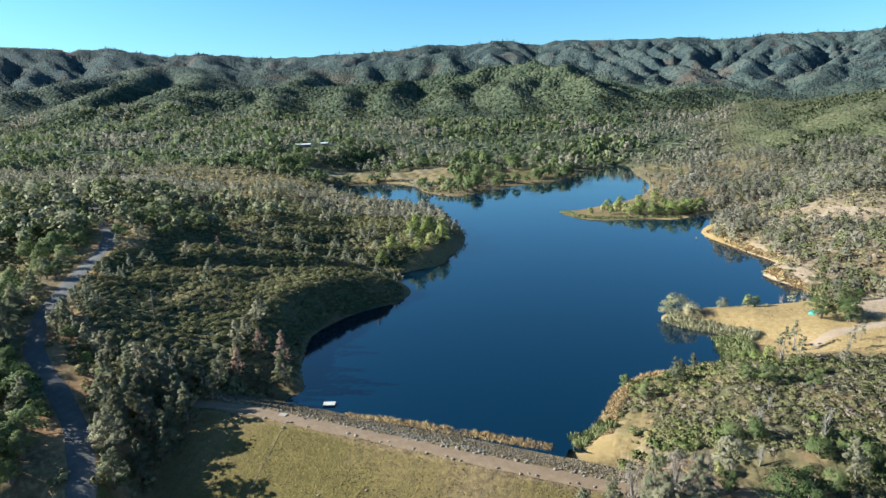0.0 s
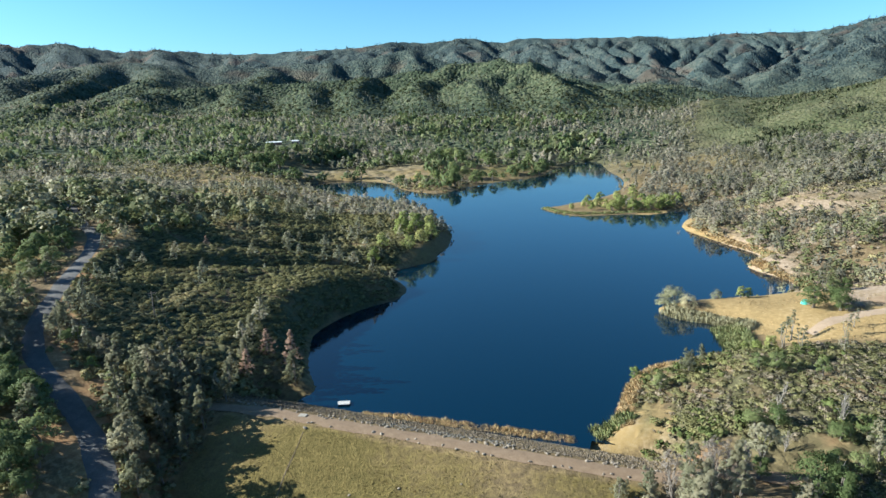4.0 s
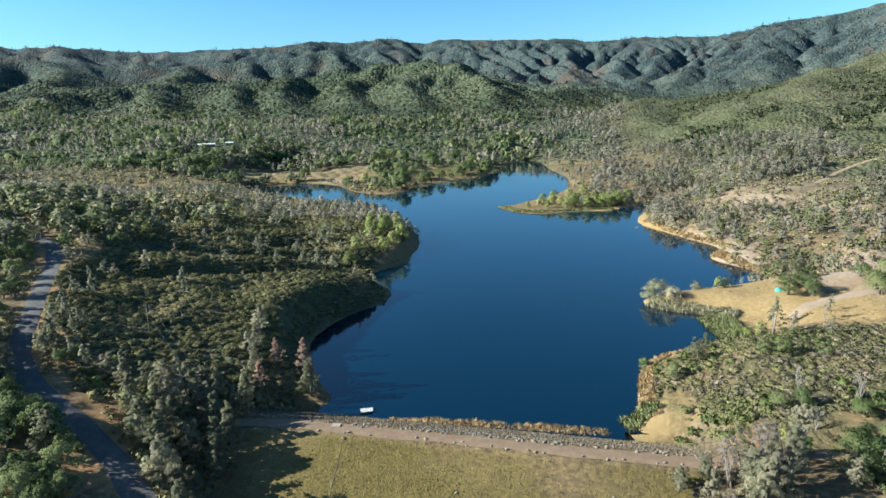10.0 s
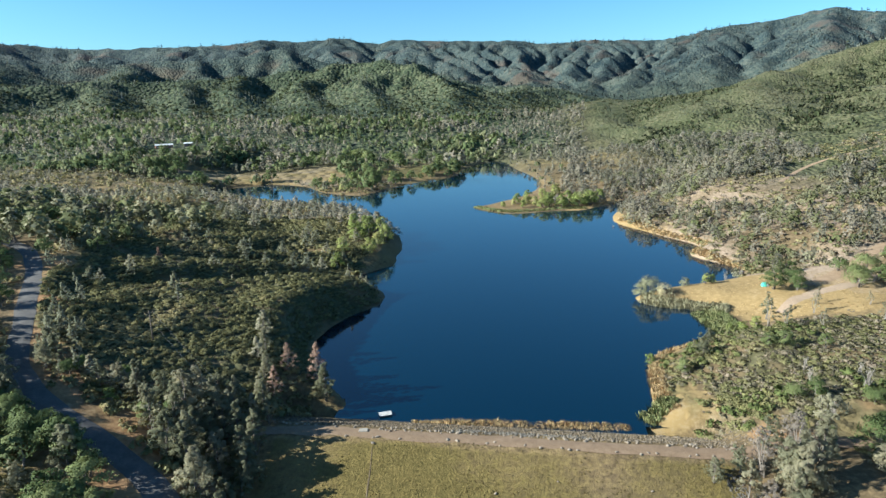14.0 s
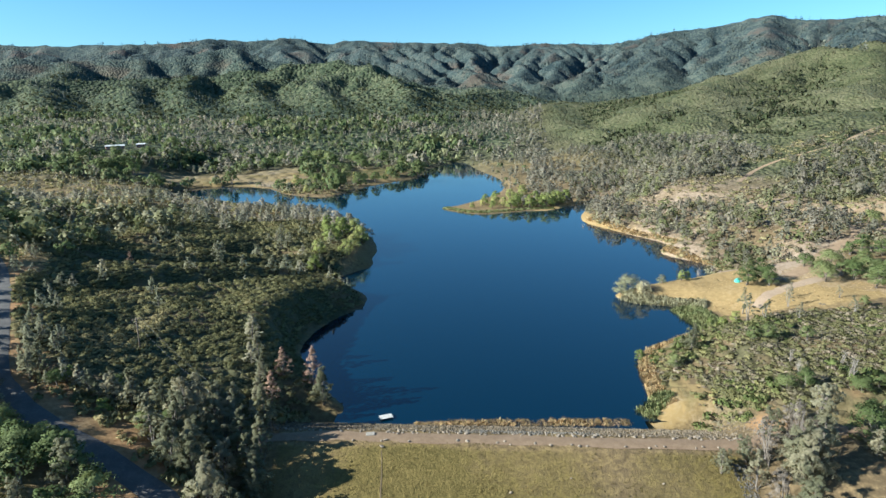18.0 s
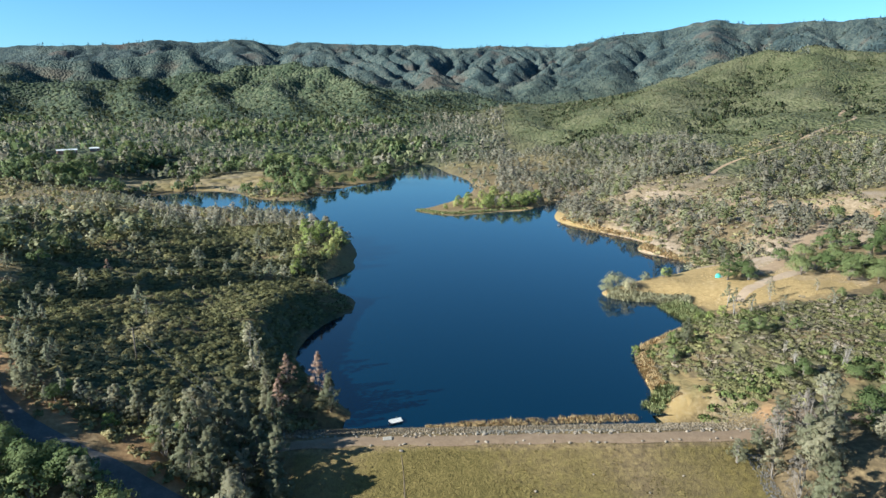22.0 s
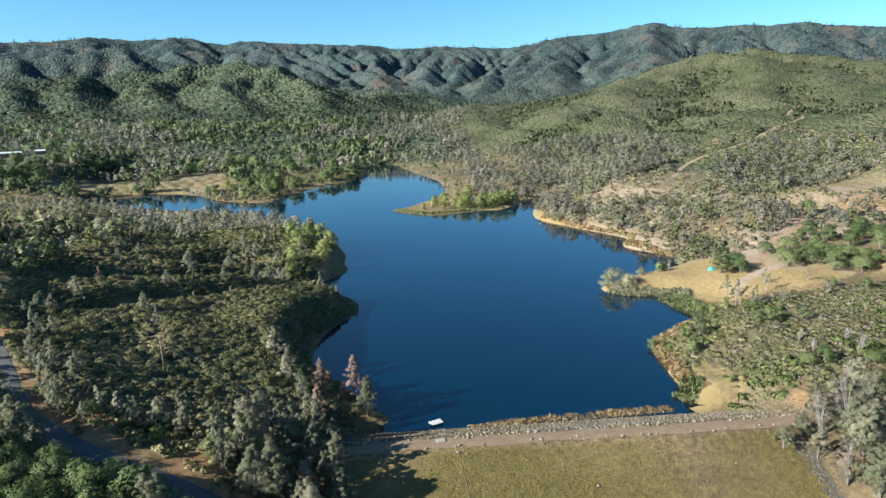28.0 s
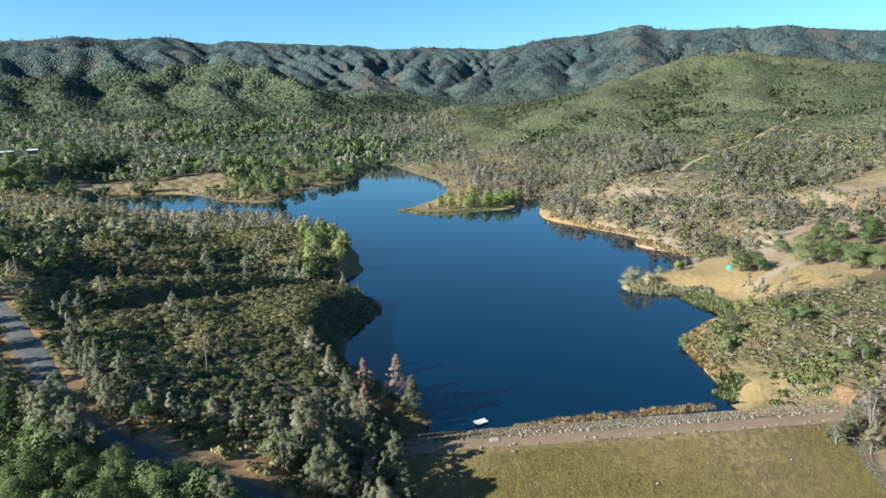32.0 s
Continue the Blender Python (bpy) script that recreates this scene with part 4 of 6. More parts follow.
def spread(n, x0, x1, y0, y1, seed, keep=None, fan=False):
    """n tries of scattered places in a box (or in a fan that widens with distance), those that keep() lets stand."""
    rng = rand(seed)
    if fan:
        y = np.sqrt(rng.uniform(y0 ** 2, y1 ** 2, n))
        x = rng.uniform(x0, x1, n) * y
        y = y - 107
    else:
        x, y = rng.uniform(x0, x1, n), rng.uniform(y0, y1, n)
    ok = ~blocked(x, y)
    if keep is not None:
        ok &= keep(x, y, rng)
    x, y = x[ok], y[ok]
    return np.stack([x, y, ground(x, y)], -1)


def tube(bm, path, radii, sides=7):
    """A tapered bent rod along a path, added to bm."""
    rings = []
    for k, (p, r) in enumerate(zip(path, radii)):
        p = Vector(p)
        d = (Vector(path[min(k + 1, len(path) - 1)]) - Vector(path[max(k - 1, 0)])).normalized()
        side = d.orthogonal().normalized()
        up = d.cross(side)
        rings.append([bm.verts.new(p + (side * math.cos(a) + up * math.sin(a)) * r) for a in [6.2832 * i / sides for i in range(sides)]])
    for a, b in zip(rings, rings[1:]):
        for i in range(sides):
            bm.faces.new((a[i], a[(i + 1) % sides], b[(i + 1) % sides], b[i]))
    bm.faces.new(rings[0][::-1])
    bm.faces.new(rings[-1])


def part(name, bm, mat, parent, label="", smooth=False):
    me = bpy.data.meshes.new(name)
    bm.to_mesh(me)
    bm.free()
    me.materials.append(mat)
    if smooth:
        me.polygons.foreach_set("use_smooth", np.full(len(me.polygons), True))
    ob = new(name, me)
    ob.parent = parent
    return tagged(ob, label)


def crown_part(quads, mat, parent, label=""):
    v = quads[0].reshape(-1, 3)
    ob = new("crown", mesh_from("crown", v, np.arange(len(v)).reshape(-1, 4), mat, True, quads[1].reshape(-1, 3)))
    ob.parent = parent
    return tagged(ob, label)


def tree(name, label, seed, height, trunk_r, lobes_of, per, leaf, slim, mat, bark, thin=9, stems=1, low=-0.35, fuzz=0.72, own=0.5):
    """A tree at the origin: trunk, limbs and a leafy crown. lobes_of(rng) gives the clumps that the limbs reach for."""
    rng = rand(seed)
    top = tagged(new(name), label, "tree")
    lobes = lobes_of(rng)
    tips = []
    for s in range(stems):
        bm = bmesh.new()
        lean = Vector((rng.normal(0, 0.09), rng.normal(0, 0.09), 1)) * height
        n = 6
        path = [Vector((0.25 * s, 0, -0.3)) + lean * (k / n * 0.82) + Vector((rng.normal(0, 0.12), rng.normal(0, 0.12), 0)) * (k > 0) for k in range(n + 1)]
        tube(bm, path, [trunk_r * (1 - 0.85 * k / n) for k in range(n + 1)], 6)
        part("trunk" if s == 0 else "stem", bm, bark, top, smooth=True)
        tips.append(path)
    for k in range(0, len(lobes), thin):
        x, y, z, r, h = lobes[k]
        path = tips[k % stems]
        want = max(0.12, min(0.8, (z - 0.25 * height) / height))
        i = min(len(path) - 1, int(want * (len(path) - 1)))
        a, b = path[i], Vector((x, y, z))
        m = a.lerp(b, 0.5) + Vector((0, 0, 0.12 * (b - a).length))
        bm = bmesh.new()
        tube(bm, [a, m, b], [trunk_r * 0.36, trunk_r * 0.22, trunk_r * 0.06], 4)
        part("limb", bm, bark, top)
    if per:
        crown_part(lobed(lobes, per, leaf, rng, slim, low, 0.5, fuzz, own), mat, top)
    return top


def pine_lobes(height, wide, count, base=0.22, heads=3):
    """Small needle clumps filling a broad rounded crown that ends in a few separate heads."""
    def make(rng):
        out = []
        tops = [(rng.normal(0, 0.20) * wide, rng.normal(0, 0.20) * wide, rng.uniform(0.84, 1.0)) for k in range(heads)]
        for k in range(count):
            f = ((k + rng.uniform(0, 1)) / count)
            hx, hy, hz = tops[k % heads]
            z = height * (base + (0.96 * hz - base) * f)
            w = wide * (0.62 + 0.38 * math.sin(math.pi * min(1, 0.25 + f))) * (1.0 - f ** 1.7 * 0.86)
            a, q = rng.uniform(0, 6.283), math.sqrt(rng.uniform(0.18, 1.0)) * w
            r = rng.uniform(0.7, 1.25) * 0.21 * wide * (1.0 - 0.45 * f)
            out.append((q * math.cos(a) + hx * f, q * math.sin(a) + hy * f, z + r * 0.3, r, r * rng.uniform(0.75, 1.1)))
        return out
    return make


def oak_lobes(height, wide, count, base=0.30):
    def make(rng):
        out = []
        for k in range(count):
            a, c = rng.uniform(0, 6.283), rng.uniform(0.0, 1.0)
            q = wide * 0.78 * math.sqrt(1 - c * c * 0.85) * rng.uniform(0.55, 1.0)
            z = height * (base + (0.86 - base) * c)
            r = wide * rng.uniform(0.20, 0.34)
            out.append((q * math.cos(a), q * math.sin(a), z, r, r * rng.uniform(0.7, 0.95)))
        return out
    return make


PINES = [tree("grey_pine", "broad soft grey-green pine", 11 + k, 10, 0.22, pine_lobes(10, w, c, bs), 100, 0.14, 0.32, M_PINE, M_BARK, stems=s, fuzz=0.3, own=0.3)
         for k, (w, c, s, bs) in enumerate([(3.3, 84, 2, 0.16), (2.7, 74, 1, 0.22), (3.6, 92, 2, 0.18), (3.0, 78, 1, 0.14)])]
FAR_PINES = [tree("grey_pine", "open grey-green pine", 25 + k, 10, 0.22, pine_lobes(10, w, 40, 0.08), 56, 0.2, 0.42, M_PALE_PINE, M_BARK, fuzz=0.4, own=0.3) for k, w in enumerate([3.4, 4.0, 4.4])]
PALE_WILLOWS = [tree("pale_willow", "broad pale grey-green willow", 65 + k, 7, 0.15, oak_lobes(7, w, 34, 0.08), 60, 0.17, 0.5, M_PALE, M_BARK, stems=3) for k, w in enumerate([5.2, 4.4])]
SPIRES = [tree("young_pine", "slim upright grey pine", 31 + k, 10, 0.2, pine_lobes(10, w, 42, 0.05, 1), 60, 0.19, 0.4, M_PALE_PINE, M_BARK, fuzz=0.4, own=0.3) for k, w in enumerate([2.9, 3.4])]
RUSTY = [tree("dead_pine", "dying pine with rust-brown needles", 41 + k, 10, 0.2, pine_lobes(10, w, 60, 0.1, 1), 80, 0.15, 0.2, M_RUST, M_BARK, fuzz=0.1, own=0.25) for k, w in enumerate([2.0, 2.9])]
OAKS = [tree("oak", "round-crowned green oak", 51 + k, 7, 0.26, oak_lobes(7, w, c), 120, 0.12, 0.6, M_OAK, M_BARK, stems=2, fuzz=0.5, own=0.4) for k, (w, c) in enumerate([(4.0, 30), (3.4, 26), (4.6, 34)])]
FAR_OAKS = [tree("oak", "round-crowned green oak", 91 + k, 7, 0.26, oak_lobes(7, w, 18), 56, 0.19, 0.75, M_OAK, M_BARK, thin=6) for k, w in enumerate([3.8, 4.4])]
WILLOWS = [tree("willow", "bushy yellow-green willow", 61 + k, 7, 0.16, oak_lobes(7, w, c, 0.12), 56, 0.17, 0.55, M_WILLOW, M_BARK, stems=3) for k, (w, c) in enumerate([(3.0, 30), (3.7, 34)])]
SNAGS = [tree("bare_tree", "leafless bleached tree", 71 + k, 8, 0.17, oak_lobes(8, 2.4, 26, 0.35), 0, 0.2, 0.5, M_PINE, M_DEADWOOD, thin=1, stems=2) for k in range(2)]
THIN = [tree("sparse_tree", "thin grey half-bare tree", 81, 9, 0.17, pine_lobes(9, 2.4, 20, 0.3), 16, 0.24, 0.5, M_PINE, M_DEADWOOD, stems=2)]

HALF_DEAD = [tree("half_dead_pine", "half-dead pine with bare brown twigs", 85 + k, 9, 0.19, pine_lobes(9, 2.6, 40, 0.2, 2), 30, 0.2, 0.13, M_TWIG, M_BARK, thin=3, stems=2) for k in range(2)]
TALL_OPEN = [tree("tall_pine", "tall open pine with a bare dark trunk", 89, 10, 0.24, pine_lobes(10, 2.7, 40, 0.5, 2), 44, 0.15, 0.5, M_PINE, M_BARK, thin=5)]


def plant(kinds, group, rows, seed, own=10.0, where=""):
    """Copies of the tree kinds: rows of x, y, height in metres; own is the height that the kinds are built at."""
    rng = rand(seed)
    for x, y, h in rows:
        z = float(ground(np.array([x]), np.array([y]))[0])
        k = kinds[rng.randint(len(kinds))]
        s = h / own
        m = pose(x, y, z - 0.1, rng.normal(0, 2), rng.normal(0, 2), rng.uniform(0, 360)) @ Matrix.Diagonal((s * rng.uniform(0.88, 1.14), s * rng.uniform(0.88, 1.14), s, 1))
        tagged(copy_thing(k, m), k["label"] + " " + (where or group[group.index(" ") + 1:]), group=group)

# ---- scrub, woods, reeds and grass ----
def lumps(seed, count, leaves, size, **more):
    return [bush(seed + k, leaves, size, **more) for k in range(count)]


def sizes(n, low, high, seed):
    return rand(seed).uniform(low, high, n) * (0.75 + 0.5 * rand(seed + 1).uniform(0, 1, n))


p = spread(19000, -172, -36, -12, 178, 101, lambda x, y, r: inside(x, y, CHAPARRAL) & (fbm(x, y, 13, 3, 3) > -0.68) & ((line_distance(x, y, SHORE, True)[0] > 1.5) | (y > 76) | (y < 26)))
w = sizes(len(p), 0.6, 1.25, 102)
h = w * sizes(len(p), 0.65, 1.05, 103)
tone = 0.42 + 0.5 * fbm(p[:, 0], p[:, 1], 16, 3, 9) + rand(5).normal(0, 0.11, len(p))
close = p[:, 1] < 68
stuff("chaparral", lumps(200, 6, 84, 0.145, clumps=5), p[close], w[close], h[close], M_SCRUB, "dense dark olive chaparral scrub on the west bank", "scrub", 104, tone[close], 1.4)
stuff("far_chaparral", lumps(205, 6, 32, 0.25, clumps=4), p[~close], w[~close], h[~close], M_SCRUB, "olive chaparral cut by ravines above the west shore", "scrub", 105, tone[~close], 1.5)

p = spread(9800, 28, 106, -40, 56, 111, lambda x, y, r: inside(x, y, KNOLL) & ~inside(x, y, EAST_YARD) & ((x > 39) | (y > 16) | (r.rand(len(x)) < 0.5)) & (fbm(x, y, 12, 3, 13) > -0.5 + 0.43 * step(42, 33, x)))
w = 0.42 + 1.15 * rand(112).uniform(0, 1, len(p)) ** 2.2
mix = rand(6).uniform(0, 1, len(p)) + 0.45 * fbm(p[:, 0], p[:, 1], 14, 3, 14)
sage, lush = mix > 0.62, mix < 0.05
plain = ~sage & ~lush
stuff("knoll_scrub", lumps(210, 5, 60, 0.15), p[plain], w[plain], w[plain] * 0.75, M_SCRUB, "olive green scrub closing over the knoll beside the dam", "scrub", 113, 0.30 + 0.35 * fbm(p[plain][:, 0], p[plain][:, 1], 12, 3, 48) + rand(15).normal(0, 0.10, plain.sum()), 1.3)
stuff("knoll_brush", lumps(220, 4, 54, 0.15), p[sage], w[sage] * 0.9, w[sage] * 0.72, M_SAGE, "pale brown dry brush on the knoll", "scrub", 114, None, 0.4)
stuff("knoll_toyon", lumps(225, 4, 80, 0.14), p[lush], w[lush] * 1.15, w[lush] * 1.3, M_OAK_SCRUB, "fresh green bushes among the knoll scrub", "scrub", 115, None, 0.3)

p = spread(7600, 42, 260, 92, 330, 121, lambda x, y, r: (fbm(x, y, 24, 4, 15) > -0.36) & (x > 45 + 0.02 * (y - 95)))
w = sizes(len(p), 0.8, 1.8, 122)
mix = rand(7).uniform(0, 1, len(p)) + 0.5 * fbm(p[:, 0], p[:, 1], 30, 2, 16)
stuff("slope_scrub", lumps(230, 4, 30, 0.21), p[mix < 0.55], w[mix < 0.55], w[mix < 0.55] * 0.9, M_SCRUB, "scattered olive scrub on the east slope", "scrub", 123, None, 1.6)
stuff("slope_brush", lumps(240, 4, 30, 0.21), p[mix >= 0.55], w[mix >= 0.55], w[mix >= 0.55] * 1.0, M_SAGE, "pale grey brush on the east slope", "scrub", 124, None, 1.6)

p = spread(2000, 46, 260, 96, 330, 131, lambda x, y, r: fbm(x, y, 30, 3, 18) > -0.18 + 0.25 * step(150, 220, x) + 0.1 * r.rand(len(x)))
h = sizes(len(p), 3.4, 7.0, 132)
pale = rand(14).uniform(0, 1, len(p)) + 0.5 * fbm(p[:, 0], p[:, 1], 40, 2, 17) < 0.62
kinds = [tall_crown(300 + k, 90, 0.046, clumps=10) for k in range(6)]
stuff("slope_pines", kinds, p[pale], h[pale] * 0.95, h[pale] * 1.05, M_GREYWOOD, "soft grey pines and bare oaks scattered on the east slope", "trees", 133, None, 1.6)
stuff("slope_oaks", kinds, p[~pale], h[~pale] * 1.15, h[~pale] * 0.9, M_WOODS, "olive oaks on the east slope", "trees", 134, None, 1.6)

p = spread(1700, 8, 175, 238, 440, 134, lambda x, y, r: (x > 14 + 0.1 * (y - 240)) & (fbm(x, y, 30, 3, 66) > -0.45))
h = sizes(len(p), 3.0, 6.0, 135)
stuff("east_grove", [tall_crown(370 + k, 50, 0.06) for k in range(5)], p, h * 1.1, h, M_GREYWOOD, "grey-green grove at the foot of the east hill", "trees", 136, None, 0.6)

p = spread(5600, -500, -56, 84, 320, 141, lambda x, y, r: (fbm(x, y, 22, 4, 19) > -0.42) & ~inside(x, y, CHAPARRAL))
w = sizes(len(p), 1.0, 2.3, 142)
stuff("west_scrub", lumps(250, 4, 20, 0.30), p, w, w, M_SCRUB, "dark scrub between the trees of the west shore", "scrub", 143)
p = spread(3200, -500, -54, 92, 330, 145, lambda x, y, r: fbm(x, y, 40, 3, 20) > -0.33 + 0.75 * step(190, 120, y) * step(-190, -150, x))
h = sizes(len(p), 3.0, 6.5, 146) * (1 - 0.45 * step(200, 225, p[:, 1]))
stuff("west_woods", [tall_crown(310 + k, 70, 0.052, clumps=9) for k in range(6)], p, h * 1.1, h, M_GREYWOOD, "mixed grey pines and oaks behind the west shore", "trees", 147)

WEST_FOOT = [(-38, 2), (-60, -8), (-80, -14), (-68, -24), (-55, -30), (-45, -44), (-38, -54), (-38, -36), (-42, -22), (-43, -10)]
p = spread(1500, -84, -34, -56, 4, 148, lambda x, y, r: inside(x, y, WEST_FOOT))
w = sizes(len(p), 0.7, 1.5, 149)
stuff("foot_scrub", lumps(265, 4, 44, 0.22), p, w, w * 1.1, M_SCRUB, "dense dark undergrowth below the pines by the dam", "scrub", 150)
p = spread(4200, -240, -50, -80, 86, 151, lambda x, y, r: ~inside(x, y, CHAPARRAL) & ((x < -126) | (line_distance(x, y, WEST_ROAD[:, :2])[0] < 16)) & (fbm(x, y, 9, 3, 25) > -0.12))
w = sizes(len(p), 0.6, 1.6, 152)
stuff("roadside_scrub", lumps(260, 4, 44, 0.21), p, w, w, M_SCRUB, "loose scrub beside the asphalt lane", "scrub", 153)
p = spread(2000, -330, -130, -60, 130, 155, lambda x, y, r: (fbm(x, y, 24, 3, 26) > -0.3) & (x < -150 + 0.3 * y))
h = sizes(len(p), 4.5, 8.5, 156)
stuff("savanna_trees", [tall_crown(320 + k, 54, 0.058, clumps=9, waist=0.4) for k in range(5)], p, h * 1.3, h, M_WOODS, "oaks and pines in the dry grass west of the lane", "trees", 157)



def spire(seed, quads, size, wide=0.17):
    """A distant conifer: a narrow pointed crown, 1 high."""
    rng = rand(seed)
    f = (np.arange(quads) + rng.uniform(0, 1, quads)) / quads
    a = rng.uniform(0, 6.283, quads)
    w = wide * (1 - f) ** 0.8 * rng.uniform(0.6, 1.1, quads)
    c = np.stack([w * np.cos(a), w * np.sin(a), 0.12 + 0.84 * f], -1)
    o = np.stack([np.cos(a), np.sin(a), 0.35 + 0 * a], -1)
    return leaf_quads(c, o / np.linalg.norm(o, axis=1)[:, None], size, rng, 0.8, 0.35)


def valley(x, y, r):
    return ((y > 296) | (x < -365)) & (x < 40 + 0.06 * (y - 300)) & (fbm(x, y, 60, 3, 28) > -0.55)


p = spread(15500, -2.3, 0.55, 330, 900, 161, valley, True)
h = sizes(len(p), 4.6, 8.8, 162)
h = h * (0.7 + 0.55 * step(-0.3, 0.5, fbm(p[:, 0], p[:, 1], 55, 2, 67)))
dark = fbm(p[:, 0], p[:, 1], 75, 3, 29) + rand(8).normal(0, 0.25, len(p)) > -0.12 + 0.9 * step(-60, -10, p[:, 0])
round_kinds = [bush(330 + k, 15, 0.31, clumps=5, height=1.1) for k in range(5)]
first = dark & (np.hypot(p[:, 0], p[:, 1] + 107) < 600)
rest = dark & ~first
stuff("lakeside_woods", [bush(325 + k, 44, 0.18, clumps=7, height=1.1) for k in range(5)], p[first], h[first] * 0.62, h[first] * 0.85, M_FOREST, "dark green oak woods close behind the lake", "trees", 162, None, 0.5)
stuff("north_woods", round_kinds, p[rest], h[rest] * 0.62, h[rest] * 0.85, M_FOREST, "dark green oak woods beyond the lake", "trees", 163, None, 0.5)
stuff("valley_trees", [tall_crown(336 + k, 22, 0.10, waist=0.4) for k in range(5)], p[~dark], h[~dark] * 0.95, h[~dark] * 1.1, M_GREYWOOD, "paler grey pines among the valley oaks", "trees", 164)

p = spread(25000, -1.75, 0.75, 860, 1950, 171, lambda x, y, r: (fbm(x, y, 120, 4, 33) > -0.6) & ((x < 60) | (y > 1250)), True)
h = sizes(len(p), 3.0, 6.0, 172)
tall = fbm(p[:, 0], p[:, 1], 170, 3, 38) + rand(13).normal(0, 0.3, len(p)) + 0.004 * (p[:, 2] - 90) > 0.12
stuff("hill_woods", [bush(340 + k, 6, 0.50, clumps=2, height=0.9) for k in range(6)], p[~tall], h[~tall] * 0.75, h[~tall] * 0.75, M_HILLWOOD, "oak and chaparral canopy over the hills beyond the valley", "trees", 173,
      0.45 + 0.4 * fbm(p[~tall][:, 0], p[~tall][:, 1], 200, 3, 34) + rand(9).normal(0, 0.2, (~tall).sum()), 0.9)
stuff("hill_conifers", [spire(346 + k, 11, 0.075) for k in range(6)], p[tall], h[tall] * 1.7, h[tall] * 1.7, M_SPIRE, "dark conifers along the ridges beyond the valley", "trees", 174, None, 0.4)
p = spread(11500, -1.75, 0.9, 1900, 2900, 178, lambda x, y, r: fbm(x, y, 180, 4, 39) > -0.4, True)
h = sizes(len(p), 7, 13, 179)
stuff("back_woods", [spire(356 + k, 6, 0.12, 0.24) for k in range(6)], p, h * 1.3, h, M_RIDGE_HAZE, "conifers tinted blue-green for haze on the hills behind", "trees", 180, None, 0.8)
p = spread(16000, -1.7, 0.95, 2900, 4460, 175, lambda x, y, r: (np.hypot(x, y + 107) - np.interp(np.degrees(np.arctan2(x, y + 107)), FAR_REACH[0::2], FAR_REACH[1::2]) < 60) & (fbm(x, y, 260, 4, 40) > -0.2), True)
h = sizes(len(p), 9, 16, 176)
stuff("ridge_trees", [spire(350 + k, 5, 0.14, 0.28) for k in range(5)], p, h * 1.3, h, M_RIDGE_HAZE, "haze-tinted conifers up to the far skyline", "trees", 177, None, 0.9)

p = spread(26000, 0.02, 1.25, 385, 1400, 181, lambda x, y, r: (x > 70) & (y > 150) & (fbm(x, y, 45, 4, 35) > -0.6) & ((y > 300) | (x > 170)), True)
w = sizes(len(p), 0.8, 1.7, 182) * (0.8 + np.hypot(p[:, 0], p[:, 1]) / 1400)
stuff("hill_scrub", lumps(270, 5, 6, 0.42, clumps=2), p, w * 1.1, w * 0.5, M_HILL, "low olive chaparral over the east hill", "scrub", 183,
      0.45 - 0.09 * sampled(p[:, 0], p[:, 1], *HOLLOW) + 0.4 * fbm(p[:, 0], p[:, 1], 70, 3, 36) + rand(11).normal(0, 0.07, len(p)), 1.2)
p = spread(22000, 0.06, 1.2, 460, 1400, 185, lambda x, y, r: (x > 90) & (sampled(x, y, *HOLLOW) > 0.7 - 1.6 * fbm(x, y, 150, 3, 37)), True)
h = sizes(len(p), 2.4, 5.2, 186)
stuff("hill_trees", [bush(360 + k, 9, 0.42, clumps=3, height=1.0) for k in range(5)], p, h * 0.6, h * 0.7, M_HILLWOOD, "dark trees in the gullies of the east hill", "trees", 187, None, 0.6)
p = spread(1800, 0.44, 0.72, 950, 1300, 188, lambda x, y, r: fbm(x, y, 110, 3, 43) > 0.12, True)
h = sizes(len(p), 8, 14, 189)
stuff("crest_conifers", [spire(366 + k, 12, 0.075) for k in range(4)], p, h * 1.5, h, M_SPIRE, "tall dark conifers on the crest of the east hill", "trees", 190)


def blades(seed, count, lean=0.25, wide=0.05):
    """A tuft of upright blades, 1 high and about 1 across."""
    rng = rand(seed)
    out = []
    for k in range(count):
        x, y, a = rng.normal(0, 0.3), rng.normal(0, 0.3), rng.uniform(0, 3.14)
        dx, dy = math.cos(a) * wide, math.sin(a) * wide
        tx, ty, h = x + rng.normal(0, lean), y + rng.normal(0, lean), rng.uniform(0.55, 1.05)
        out.append([(x - dx, y - dy, -0.1), (x + dx, y + dy, -0.1), (tx + dx * 0.7, ty + dy * 0.7, h), (tx - dx * 0.7, ty - dy * 0.7, h * 0.93)])
    q = np.array(out)
    up = np.zeros_like(q)
    up[..., 2] = 1.0
    up[..., :2] = 0.35 * q[..., :2]
    return np.stack([q, up / np.linalg.norm(up, axis=-1)[..., None]], 0)


def along(line, n, inner, outer, seed, part_of=(0.0, 1.0)):
    """Places beside a line, from inner to outer metres to its left."""
    rng = rand(seed)
    s = rng.uniform(part_of[0], part_of[1], n) * (len(line) - 1.001)
    i = s.astype(int)
    f = (s - i)[:, None]
    a = line[i] * (1 - f) + line[i + 1] * f
    d = line[i + 1] - line[i]
    d /= np.hypot(d[:, 0], d[:, 1])[:, None] + 1e-9
    off = rng.uniform(inner, outer, n)[:, None]
    q = a + np.stack([-d[:, 1], d[:, 0]], -1) * off
    return np.stack([q[:, 0], q[:, 1], np.maximum(ground(q[:, 0], q[:, 1]), -0.25)], -1)


